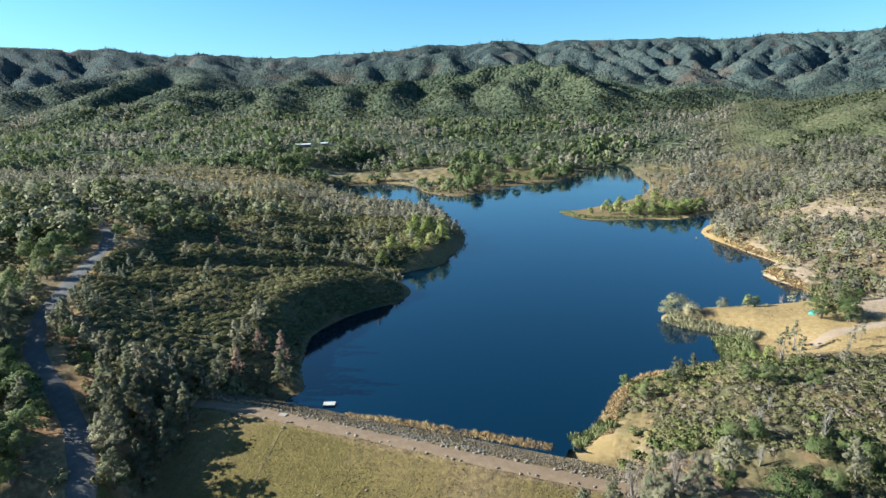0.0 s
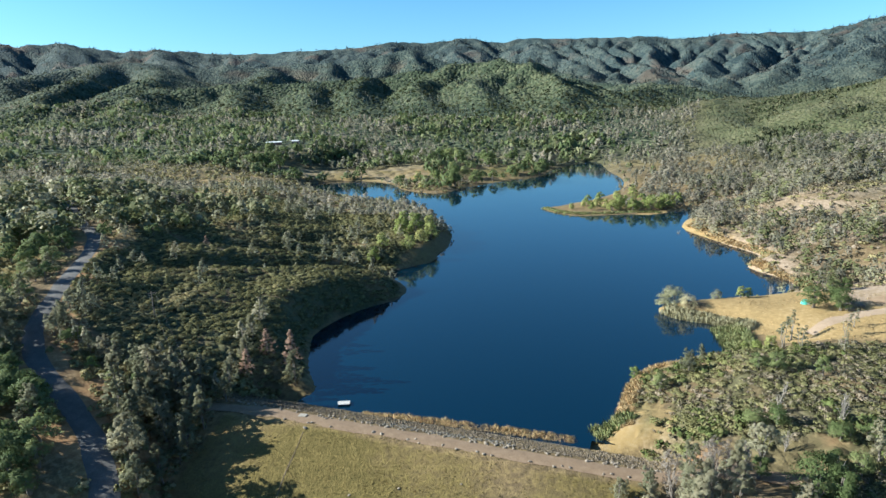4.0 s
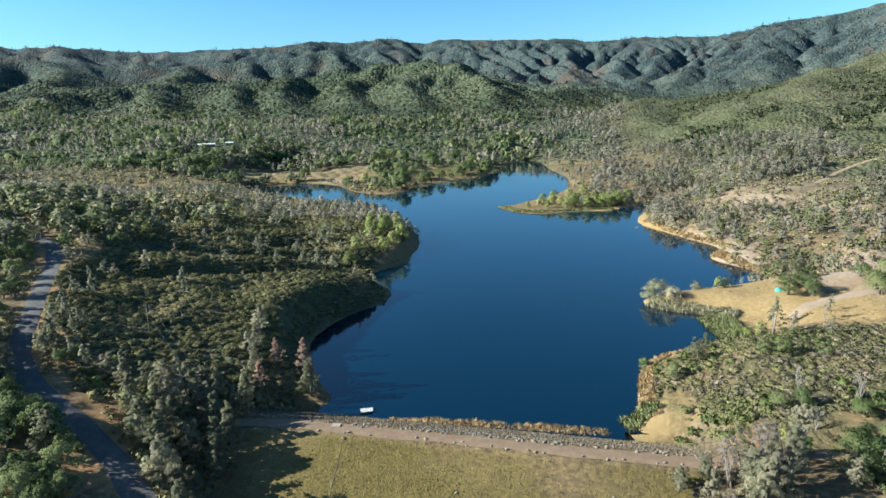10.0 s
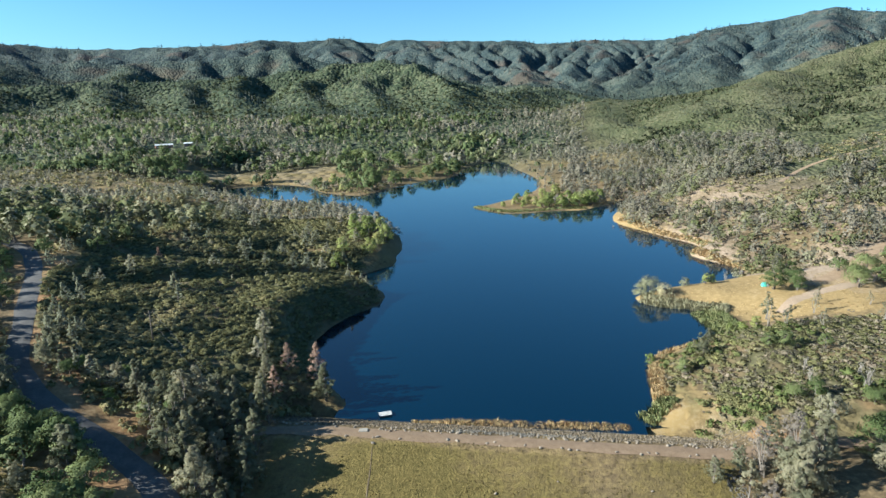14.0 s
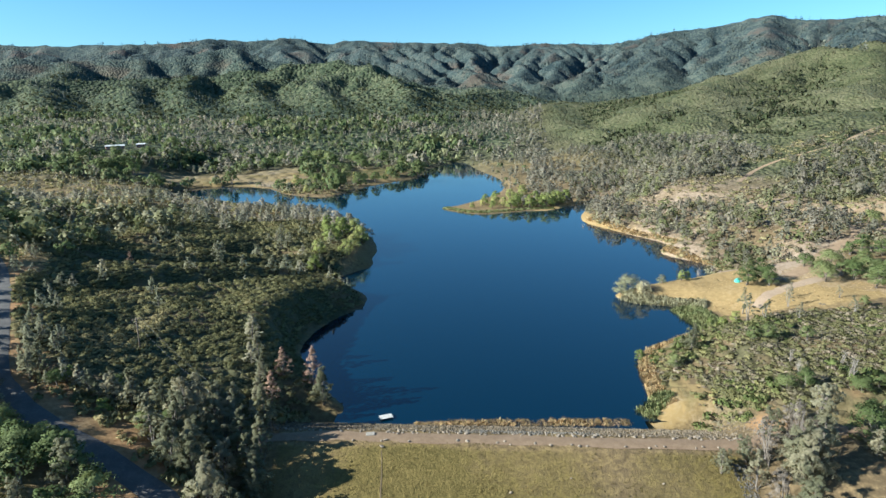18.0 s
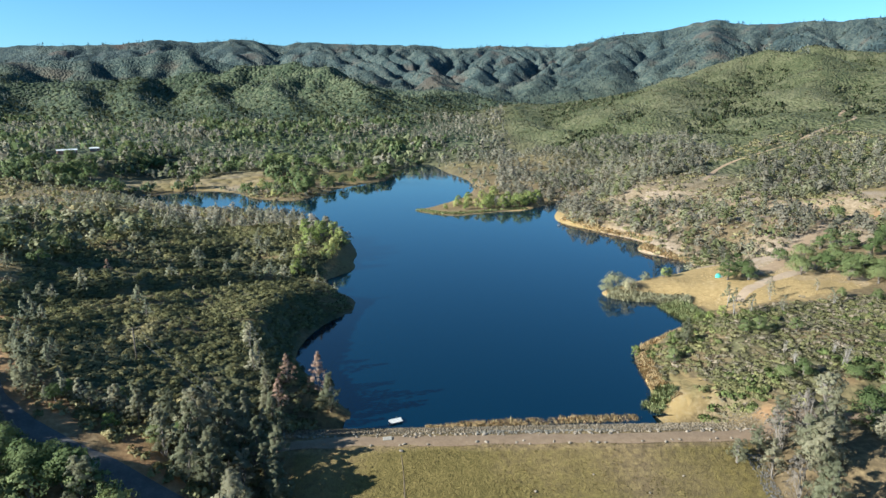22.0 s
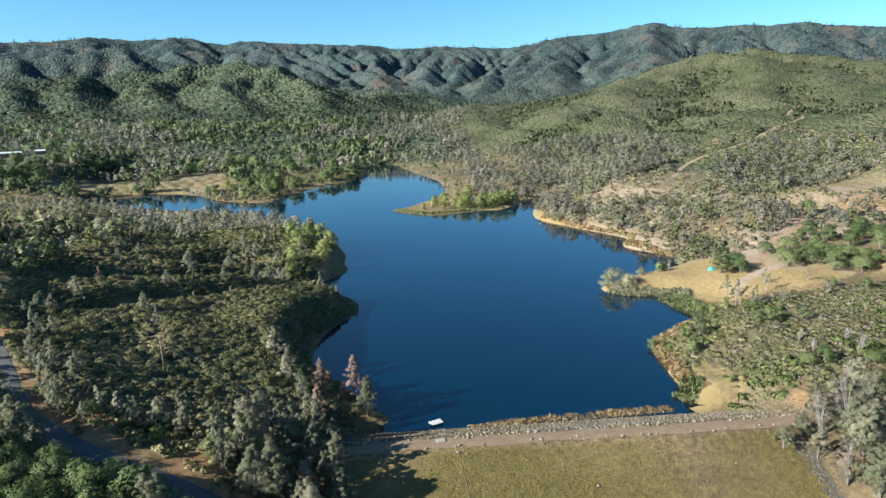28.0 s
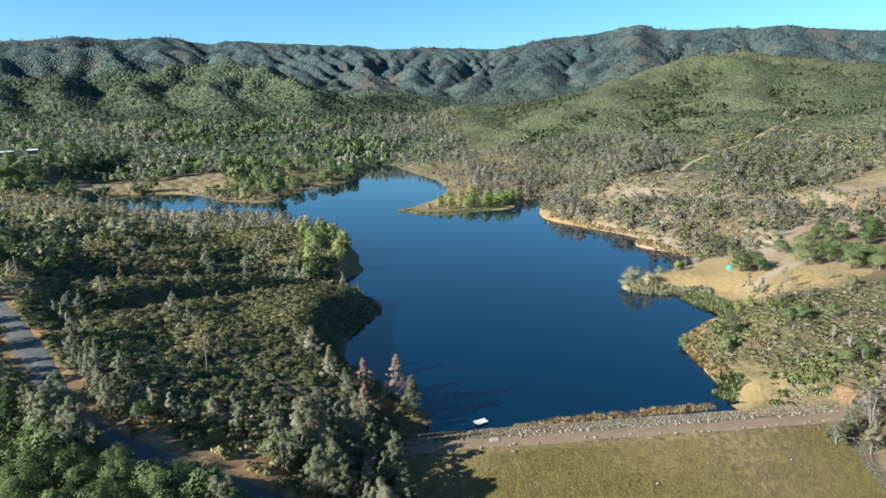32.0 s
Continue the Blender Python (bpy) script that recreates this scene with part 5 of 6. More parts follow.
tufts = [blades(400 + k, 9, 0.18, 0.07) for k in range(4)]
edge = smooth_line([(-19, -2.2), (-5, -0.7), (10, 0.1), (22, 0.7)], 8)
p = along(edge, 1500, -1.5, 0.9, 191)
h = sizes(len(p), 0.5, 0.85, 192) * (0.85 + 0.5 * fbm(p[:, 0], p[:, 1], 4, 2, 69))
stuff("dam_reeds", tufts, p, h * 0.7, h, M_REED, "golden dry reeds along the dam's waterline", "reeds", 193)
edge = smooth_line([(29.6, 4), (29.3, 9), (29.4, 18), (30.5, 26), (32.5, 33), (42, 41), (52, 48)], 8)
p = along(edge, 2200, -2.4, 0.6, 194)
h = sizes(len(p), 0.7, 1.25, 195) * (0.7 + 0.5 * fbm(p[:, 0], p[:, 1], 6, 2, 61))
stuff("bank_reeds", tufts, p, h * 0.7, h, M_REED, "tall golden reeds along the east bank", "reeds", 196)
p = np.concatenate([along(smooth_line([(53.5, 67), (55, 62), (55.5, 57), (57, 51)], 8), 1500, -6.0, 1.5, 197), along(smooth_line([(25, 4), (28, 6), (30, 10)], 6), 350, -2.5, 1.5, 198)])
h = sizes(len(p), 0.7, 1.4, 199)
stuff("green_rushes", tufts, p, h * 0.8, h, M_RUSH, "green rushes in the shallow inlet", "reeds", 200)
p = along(smooth_line([(37, 76), (41.5, 72.5), (48, 71), (53, 69), (58, 67)], 6), 900, -2.2, 1.5, 201)
h = sizes(len(p), 0.9, 1.6, 202)
stuff("spit_reeds", tufts, p, h * 0.8, h, M_SPIT, "pale grey-green reeds on the spit", "reeds", 203)
edge = smooth_line([(44, 199), (57, 172), (71, 149), (65, 135), (71, 123), (78, 111)], 10)
p = along(edge, 1500, -0.6, 2.2, 204)
h = sizes(len(p), 0.4, 0.9, 205)
stuff("shore_reeds", tufts, p, h * 1.2, h, M_REED, "straw-coloured grass along the east shore", "reeds", 206)
edge = smooth_line([(-31, 238), (-22, 228), (-8, 221), (14, 229), (32, 234)], 10)
p = along(edge, 900, 0.0, 4.0, 207)
h = sizes(len(p), 0.4, 1.0, 208)
stuff("spit_grass", tufts, p, h * 1.4, h, M_RUSH, "green sedge along the long spit", "reeds", 209)

rng = rand(211)
q = np.stack([rng.uniform(-38, 36, 12000), rng.uniform(-50, -16.2, 12000)], -1)
p = np.stack([q[:, 0], q[:, 1], ground(q[:, 0], q[:, 1])], -1)
h = sizes(len(p), 0.05, 0.11, 212) * (0.75 + 0.5 * fbm(p[:, 0], p[:, 1], 3, 2, 68))
stuff("dam_grass", [bush(420 + k, 8, 0.55, clumps=1, height=0.8) for k in range(4)], p, h * 1.5, h * 0.9, M_GRASS, "dry yellow-green grass on the dam's downstream face", "grass", 213,
      0.45 + 0.5 * fbm(p[:, 0], p[:, 1], 9, 3, 62) + rand(12).normal(0, 0.15, len(p)), 1.0)
rng = rand(214)
q = np.stack([rng.uniform(44, 118, 2600), rng.uniform(52, 98, 2600)], -1)
q = q[inside(q[:, 0], q[:, 1], PICNIC) & (fbm(q[:, 0], q[:, 1], 12, 3, 63) > 0.0)]
p = np.stack([q[:, 0], q[:, 1], ground(q[:, 0], q[:, 1])], -1)
h = sizes(len(p), 0.06, 0.16, 215)
stuff("meadow_grass", [blades(430 + k, 5, 0.35, 0.16) for k in range(3)], p, h * 2.4, h, M_REED, "short straw grass on the lakeside clearing", "grass", 216)

# ---- single trees ----
plant(PINES, "pines near the dam", [(-37.9, 2.2, 8.5), (-55.1, -22.2, 10), (-54.4, -19.9, 11.5), (-48.3, -18.3, 9.5), (-45.8, -20.2, 9), (-51.2, -24.3, 9), (-45.8, -26.1, 8.5),
                                    (-44.3, -35.8, 8.5), (-48.8, -30, 8.5), (-50.5, -27, 10), (-43.5, -23.5, 8), (-52.5, -29.5, 8.5), (-46, -32, 7), (-57.5, -25, 8.5)], 501)
plant(PINES, "pines near the dam", [(-166.6, 31.9, 9), (-148.6, 49.4, 9), (41.6, 27.5, 5.5), (35.9, 21.2, 3), (66.3, -5.6, 7), (41.7, -22.2, 10),
                                    (42.6, -24, 11), (45.5, -20.4, 11), (35.7, -22.9, 7), (40, -31, 10), (40.8, -15.3, 7)], 502)
plant(PINES, "pines beside the lane", [(-50.9, -18.2, 11), (-68.8, -16.6, 6), (-86.5, -11.6, 6), (-50.3, 2.9, 5), (-44.5, -14.2, 4), (-86.6, -24, 11), (-84, -27, 9.5), (-92.5, -19.5, 6.5), (-102, -9.5, 6.5), (-99.2, -14.2, 7.5), (-88.1, -9.7, 4.5),
                                       (-83.5, -13, 6), (-72.6, -17.2, 5.5), (-65, -16.5, 7), (-55.1, -13.6, 7), (-52.1, -12.3, 8), (-53.3, 9.2, 6), (-59.4, 22.1, 5), (-50, 1, 5), (-63.2, -37, 7), (-49.5, -22.1, 8), (-38.5, -39.7, 7), (-60, -17, 6),
                                       (-42, -21, 9), (-41, -26.5, 9.5), (-41.5, -32, 8), (-113, 3, 6.5), (-117, 10, 6), (-109, -3, 6)], 551)
plant(PINES, "pines at the dam's east end", [(35.6, -18.6, 5), (31.2, -20.5, 4.5), (40.2, 29.7, 3), (44.3, 33.3, 4.5), (55.1, -18.7, 5)], 552)
plant(HALF_DEAD, "pines at the dam's east end", [(38.5, -19.2, 9), (37.5, -27.5, 9), (43.7, -14.7, 8), (45.8, -14.0, 7), (47.1, -17.1, 9), (43.8, -18.1, 10)], 553, 9)
plant(TALL_OPEN, "pines over the east yard", [(50.6, -11.4, 10.5)], 554)
plant(WILLOWS, "bushes by the dam's east end", [(48.6, -7.7, 2.6), (-67.7, -20.8, 3), (-78.3, -13.9, 3.5), (-70.5, -12.5, 3)], 555, 7)
plant(OAKS, "oaks below the lane", [(-50, -48, 5), (-53.5, -47.7, 6), (-53, -44, 5), (-85.8, -32, 6), (-86.6, -35.5, 6), (-80.4, -33, 5), (-76.1, -33.1, 5), (-70.2, -34.5, 6), (-76.3, -38.2, 6), (-80.5, -38.2, 6),
                                    (-85.3, -39.2, 6), (-59.3, -23.4, 4), (-56.7, -19.9, 4), (-77.5, -30, 4.5)], 556, 7)
plant(PINES, "pines beside the lane", [(-88.1, -24.3, 9), (-84.6, -26.3, 8), (-91.3, -22, 7), (-97.5, -15.6, 6), (-94.5, -17.8, 6), (-84.2, -15.4, 5.5), (-88.6, -11.6, 4), (-65, -17.7, 6), (-64.1, -35.6, 6), (-81.4, -26.4, 6),
                                       (-65.8, -42.7, 5), (-60.5, -41.7, 4.5), (-42.8, -13.5, 5.5), (-46, -8.5, 7), (-50, -12, 8), (-48, -5, 6)], 562)
plant(OAKS, "oaks below the lane", [(-78.9, -16.1, 3.5), (-70.8, -35, 5), (-82.4, -30.5, 5), (-88.1, -29.9, 5)], 563, 7)
plant(OAKS, "oaks round the east yard", [(62.3, -1.2, 3.4), (63.4, -8.5, 4), (66.4, 0.6, 3), (59, -15.8, 6), (56.4, -17.4, 5)], 557, 7)
plant(PALE_WILLOWS, "willows on the spit by the clearing", [(38.6, 77.2, 5.8), (42.5, 75.4, 4.2), (36.2, 78.2, 4.4), (50.2, 84.6, 3.0)], 514, 7)
plant(FAR_PINES, "pines on the east shore", [(47.7, 249.6, 7), (53.6, 188.3, 7), (61.6, 191, 7), (67.3, 169.4, 7), (76.4, 169.3, 7)], 503)
plant(SPIRES, "pines in the chaparral", [(-90.4, 36.1, 5), (-109.8, 33.4, 4.5), (-108.9, 24.9, 4), (-109.3, 45.3, 4.5), (-57.7, 17.8, 7), (-53.5, 5.9, 5.5), (-47.1, -11.1, 5), (-41.4, -28.1, 5.5),
                                              (-53.7, 72, 5), (-49.6, 76.5, 4), (-86.7, 60.7, 5), (-78, 65.8, 5), (-75.4, 88.9, 6), (-69.2, 88.7, 6), (-85.6, 29.4, 4.5), (-105.1, 19.9, 4)], 504)
plant(RUSTY, "pines by the west bank", [(-46.8, 5.9, 7), (-46.8, -1.9, 7), (-41, 5.7, 10), (-112.6, 63.9, 5)], 505)
plant(OAKS, "oaks west of the dam", [(-58, -47, 6), (-73, -45, 6), (-92, -31, 6), (-98, -26, 6), (-104, -20, 6), (-110, -12, 6), (-116, -4, 6), (-95, -40, 6), (-104, -34, 6), (-66, -50, 6), (-56, -53, 6), (-120, 6, 5.5)], 506, 7)
plant(OAKS, "oaks by the clearing", [(72.8, 75.2, 6.5), (78.4, 73.8, 5), (53.9, 24.8, 3.5), (57.3, 25.1, 4), (64.6, 23.2, 4), (36.1, 20.1, 4.5), (95.9, 78.7, 6), (101.4, 85.2, 7), (103.2, 75, 7),
                                     (111.6, 86.4, 6), (109.5, 72.2, 7), (118.8, 78.7, 7), (114, 66.2, 6), (105.4, 80.6, 6), (122, 70, 7), (118, 60, 6), (80.3, 91.4, 4), (84, 93, 4)], 507, 7)
plant(OAKS, "oaks on the knoll", [(50, -12.3, 4), (60.3, -8.4, 4), (68.4, -1.9, 4), (57.3, -13, 6), (54, 2, 4), (51, 2.2, 3.5), (74, -12, 7), (80, -4, 6), (68, -18, 7), (88, 4, 6)], 508, 7)
plant(WILLOWS, "willows on the west point", [(-65.3, 136.5, 9), (-56.9, 131.6, 8), (-67.6, 127.5, 8), (-67.1, 107.6, 6), (-58, 112, 6), (-66.4, 98.6, 6), (-61, 142, 8), (-58, 124, 6), (-72, 140, 8)], 509, 7)
plant(WILLOWS, "willows on the east shore", [(56.7, 84.9, 4), (58.5, 86, 3.4), (30.6, 30, 3.2), (54.7, 52.4, 2.6), (59.7, 48.7, 4), (57, 50, 3)], 510, 7)
plant(WILLOWS, "willows on the beach point", [(-159.8, 332.6, 5), (-148.1, 340.4, 7), (-132.4, 340.6, 7), (-122, 326.9, 7), (-127.7, 296, 5), (-107.9, 360.7, 6), (-84, 378.4, 7), (-140, 330, 5), (-116, 318, 6), (-126, 312, 5)], 558, 7)
plant(OAKS, "oaks behind the beach", [(-255.9, 390.1, 7), (-244.2, 402.3, 7), (-216, 430.6, 12), (-202.5, 447.1, 12), (-166.6, 418.3, 12), (-159.8, 449.3, 12), (-139, 417.5, 12), (-239.8, 433.1, 10), (-253.8, 412.3, 10), (-185, 425, 11), (-228, 445, 11), (-120, 440, 11)], 559, 7)
plant(OAKS, "oaks by the clearing", [(79, 77.4, 6), (95, 74.1, 6), (102.4, 79.3, 6), (107.9, 76.4, 7), (105, 67.3, 7), (111.5, 71.1, 7), (110.1, 61.9, 6), (114.7, 63.2, 6), (96, 89.2, 5), (135.5, 125.1, 7), (134.3, 94.4, 7), (100.2, 48, 3.5), (93.1, 51.8, 3), (126, 86, 7), (121, 92, 6), (128, 78, 7), (118, 98, 6), (112, 94, 5)], 560, 7)
plant(THIN, "trees above the scrub", [(75.9, 55.7, 6), (72.9, 43.2, 5), (90, 58, 4)], 561, 9)
plant(WILLOWS, "willows on the spit", [(-14, 236, 4), (-3, 233, 5), (8, 234, 6.5), (18, 236, 8), (28, 240, 9), (22, 247, 9), (34, 245, 9), (40, 252, 9), (10, 246, 8), (0, 252, 8), (-8, 240, 5), (-6.5, 246.7, 7), (-1, 242, 6), (3.5, 239.4, 6), (11.3, 238, 7), (32.2, 246, 7), (20, 238, 6), (26, 244, 7), (14, 250, 7), (36, 252, 7), (8, 262, 7), (16, 272, 7)], 511, 7)
plant(SNAGS, "trees above the dry brush", [(56.9, 13.7, 4), (65.1, 10.5, 4), (63.5, 4.3, 6), (55.1, 6.6, 4.5), (54.5, -4.1, 5), (66, 97.5, 5), (72, 101, 5), (40.5, 186, 5), (78.1, 166.2, 6), (60, -12, 6)], 512, 8)
plant(THIN, "trees above the scrub", [(65.4, 58.5, 8), (62, 47, 8), (65, 44, 6), (78.5, 90.6, 6), (79, 62, 5), (113, 180.2, 6), (88, 47, 5)], 513, 9)
plant(FAR_PINES, "pines on the west bank", [(-70.3, 79.5, 6), (-73.7, 75.8, 6), (-81.9, 72.9, 5), (-97.1, 88.1, 5), (-91.1, 36.6, 5), (-111.4, 48.3, 4), (-111.4, 31.6, 4.5), (-55.6, 91.0, 3.5), (-95.1, 65.3, 4), (-68.2, 98.9, 5), (-64.7, 101.1, 5), (-66.6, 82.6, 5), (-111.1, 143.8, 6), (-110.3, 125.5, 6), (-119.4, 129.2, 6), (-125.3, 121.4, 5), (-139.3, 128.5, 5), (-151.0, 130.9, 6), (-154.3, 109.3, 5), (-157.8, 104.5, 5), (-169.0, 103.7, 5), (-116.2, 181.7, 6), (-111.0, 200.1, 6), (-122.2, 271.8, 6), (-138.6, 220.4, 7), (-169.3, 241.7, 7), (-186.5, 246.7, 7), (-157.9, 166.2, 7), (-168.6, 169.4, 7), (-137.2, 54.0, 4), (-128.5, 61.7, 4), (-124.2, 33.8, 4.5)], 564)

# the wooded shores further off, tree by tree
rng = rand(521)
rows = []
for a, b in zip(SHORE, np.roll(SHORE, -1, 0)):
    if not (a[1] > 280 or (a[0] > 0 and a[1] > 230)) or (-232 < a[0] < -150 and a[1] > 305):
        continue
    d = (b - a) / (np.hypot(*(b - a)) + 1e-9)
    for k in range(2):
        q = a + (b - a) * rng.uniform() - np.array([-d[1], d[0]]) * rng.uniform(2.5, 9)
        if not blocked(q[:1], q[1:])[0]:
            rows.append((round(q[0], 1), round(q[1], 1), rng.uniform(4.5, 8.5)))
plant(WILLOWS, "willows round the far shore", rows, 522, 7)
p = spread(170, -330, -60, 300, 480, 523, lambda x, y, r: ~inside(x, y, SHORE))
plant(FAR_OAKS, "oaks beyond the far shore", [(x, y, h) for (x, y, z), h in zip(p, rand(524).uniform(7, 12, len(p)))], 525, 7)
p = spread(420, -240, -50, 82, 230, 526, lambda x, y, r: (fbm(x, y, 30, 3, 64) > -0.1) & (x < -62))
plant(FAR_PINES, "pines behind the chaparral", [(x, y, h) for (x, y, z), h in zip(p[:150], rand(527).uniform(3.5, 6.5, 150))], 528)
p = spread(300, -220, -126, -50, 90, 529, lambda x, y, r: (fbm(x, y, 24, 3, 65) > -0.25) & (x < -122 + 0.25 * y))
plant(FAR_OAKS, "oaks in the dry grass", [(x, y, h) for (x, y, z), h in zip(p[:70], rand(530).uniform(4.5, 7.5, 70))], 531, 7)
p = along(WEST_ROAD[:, :2], 60, 4.5, 14, 541, (0.15, 0.95))
plant(FAR_OAKS, "oaks beside the asphalt lane", [(x, y, h) for (x, y, z), h in zip(p, rand(542).uniform(3.5, 6.5, 60)) if not blocked(np.array([x]), np.array([y]))[0]], 543, 7)
p = along(WEST_ROAD[:, :2], 26, -11, -4.5, 544, (0.35, 0.95))
plant(SPIRES, "pines beside the asphalt lane", [(x, y, h) for (x, y, z), h in zip(p, rand(545).uniform(3.0, 5.5, 26)) if not blocked(np.array([x]), np.array([y]))[0]], 546)


def drop_kind(kinds):
    """Takes the pattern trees at the origin away once all copies stand."""
    for k in kinds:
        for o in list(k.children_recursive) + [k]:
            bpy.data.objects.remove(o)


for kinds in (PINES, FAR_PINES, PALE_WILLOWS, SPIRES, RUSTY, OAKS, FAR_OAKS, WILLOWS, SNAGS, THIN, HALF_DEAD, TALL_OPEN):
    drop_kind(kinds)

# ---- the dam's stones and the small things ----
def rock_mesh(name, seed, mat=M_STONE):
    """A rough stone about 1 across."""
    rng = rand(seed)
    bm = bmesh.new()
    bmesh.ops.create_icosphere(bm, subdivisions=1, radius=0.5)
    for v in bm.verts:
        v.co *= rng.uniform(0.75, 1.2)
        v.co.z *= 0.72
    me = bpy.data.meshes.new(name)
    bm.to_mesh(me)
    bm.free()
    me.materials.append(mat)
    return me


ROCKS = [rock_mesh("stone", 600 + k) for k in range(6)]


def varied_stone(name, low, high):
    m, nt, b = material(name)
    isl = node(nt, "ShaderNodeObjectInfo").outputs["Random"] if "single" in name else node(nt, "ShaderNodeNewGeometry").outputs["Random Per Island"]
    nt.links.new(blend(nt, noise_tex(nt, 5.0), blend(nt, isl, low, high), tuple(c * 0.6 for c in low)), b.inputs["Base Color"])
    b.inputs["Roughness"].default_value = 0.95
    return m


M_RIPRAP = varied_stone("riprap_stone", (0.055, 0.043, 0.028), (0.29, 0.232, 0.158))
SMALL_ROCKS = [rock_mesh("stone", 640 + k, varied_stone("single_stone", (0.085, 0.075, 0.058), (0.25, 0.225, 0.185))) for k in range(4)]


def stone_at(name, x, y, size, rng, lift=0.2, kinds=ROCKS):
    ob = new(name, kinds[rng.randint(len(kinds))])
    z = float(ground(np.array([x]), np.array([y]))[0])
    ob.matrix_basis = pose(x, y, z + size * lift, rng.uniform(-20, 20), rng.uniform(-20, 20), rng.uniform(0, 360)) @ Matrix.Diagonal((size * rng.uniform(0.9, 1.5), size * rng.uniform(0.8, 1.2), size * rng.uniform(0.8, 1.1), 1))
    return ob


rng = rand(610)
lower = [624, 676, 683, 726, 814, 831, 885, 898, 908, 952, 979, 1016, 1029, 1043, 1110, 1150, 1163, 1177, 1230, 1243, 1270, 1308, 1323, 1335]
for s in lower:
    tagged(stone_at("boulder", -26.3 + (s - 640) * 0.0931, -16.1 + rng.normal(0, 0.22), rng.uniform(0.38, 0.66), rng), "pale boulder edging the dam's crest road", "boulder", "boulders along the crest")
for k in range(110):
    tagged(stone_at("boulder", -42 + 80 * rng.uniform(0, 1), -13.1 + rng.normal(0, 0.32), rng.uniform(0.28, 0.6), rng), "pale boulder edging the dam's crest road", "boulder", "boulders along the crest")
tagged(stone_at("white_stone", -22.7, -17.5, 0.8, rng), "whitish stone at the head of the footpath", "boulder")
for x, y in ((-1.5, -24.5), (8, -22), (-9, -27), (16, -25), (22, -22.5), (2, -30)):
    tagged(stone_at("loose_stone", x, y, rng.uniform(0.35, 0.55), rng), "loose grey stone in the dam's grass", "boulder", "loose stones on the grass")


def stones(name, places, size, mat, label, seed):
    """Very many stones in one mesh."""
    rng = rand(seed)
    base = np.array([v.co for v in ROCKS[0].vertices])
    tri = np.array([p.vertices for p in ROCKS[0].polygons])
    n = len(places)
    jit = rng.uniform(0.75, 1.25, (n, len(base), 1)) * base[None] * (size * rng.uniform(0.6, 1.5, n))[:, None, None] * rng.uniform(0.75, 1.3, (n, 1, 3))
    v = jit + places[:, None, :]
    f = tri[None] + (np.arange(n) * len(base))[:, None, None]
    return tagged(new(name, mesh_from(name, v.reshape(-1, 3), f.reshape(-1, 3), mat)), label, kind="stuff")


rng = rand(620)
q = np.stack([rng.uniform(-44, 42, 4600), rng.uniform(-13.0, -2.0, 4600)], -1)
q = q[(q[:, 1] < -2.6 + 0.06 * (q[:, 0] + 20)) & (q[:, 1] > -13.1)]
p = np.stack([q[:, 0], q[:, 1], ground(q[:, 0], q[:, 1]) + 0.06], -1)
near = (np.abs(q[:, 0] - 2) < 12) & (q[:, 1] < -10.0)
riprap = tagged(new("riprap"), "grey riprap stones on the dam's upstream face", "stones", kind="structure")
stones("riprap_stones", p[~near], 0.26, M_RIPRAP, "", 621).parent = riprap
for x, y, z in p[near][:300]:
    s = stone_at("stone", x, y, rng.uniform(0.22, 0.48), rng, 0.1, SMALL_ROCKS)
    s.parent = riprap
q = np.stack([rng.uniform(33.2, 35.6, 1700), rng.uniform(-56, -19, 1700)], -1)
q[:, 0] -= 0.05 * (q[:, 1] + 19)
stones("rock_drain", np.stack([q[:, 0], q[:, 1], ground(q[:, 0], q[:, 1]) + 0.03], -1), 0.23, varied_stone("drain_stone", (0.045, 0.041, 0.036), (0.16, 0.145, 0.125)), "grey rubble drain beside the dam's grass slope", 622)["category"] = "stones"

crest = smooth_line([(-52, -18.5, 5.0), (-44, -16.2, 5.0), (-34, -15, 4.95), (0, -14.9, 4.95), (30, -14.9, 4.95), (40, -13.6, 5.1), (48, -11, 6.0), (58, -13, 6.6)], 8)
crest[:, 2] = np.maximum(crest[:, 2] - 0.02, ground(crest[:, 0], crest[:, 1]) + 0.05)
ribbon("crest_road", crest, 1.6, M_CREST, "packed brown earth road along the dam's crest", 0.03)
foot = smooth_line([(-22.6, -18.2), (-22.0, -22), (-21.4, -27), (-19.6, -33), (-17.5, -38), (-13, -46)], 8)
foot = np.concatenate([foot, ground(foot[:, 0], foot[:, 1])[:, None]], 1)
ribbon("footpath", foot, 0.15, M_PATH, "narrow worn footpath down the grass", 0.07)


def box(bm, x, y, z, sx, sy, sz, bevel=0.02):
    made = bmesh.ops.create_cube(bm, size=1.0)["verts"]
    bmesh.ops.transform(bm, matrix=Matrix.Translation((x, y, z)) @ Matrix.Diagonal((sx, sy, sz, 1)), verts=made)
    if bevel:
        edges = list({e for v in made for e in v.link_edges})
        bmesh.ops.bevel(bm, geom=edges, offset=bevel, segments=1, affect="EDGES")


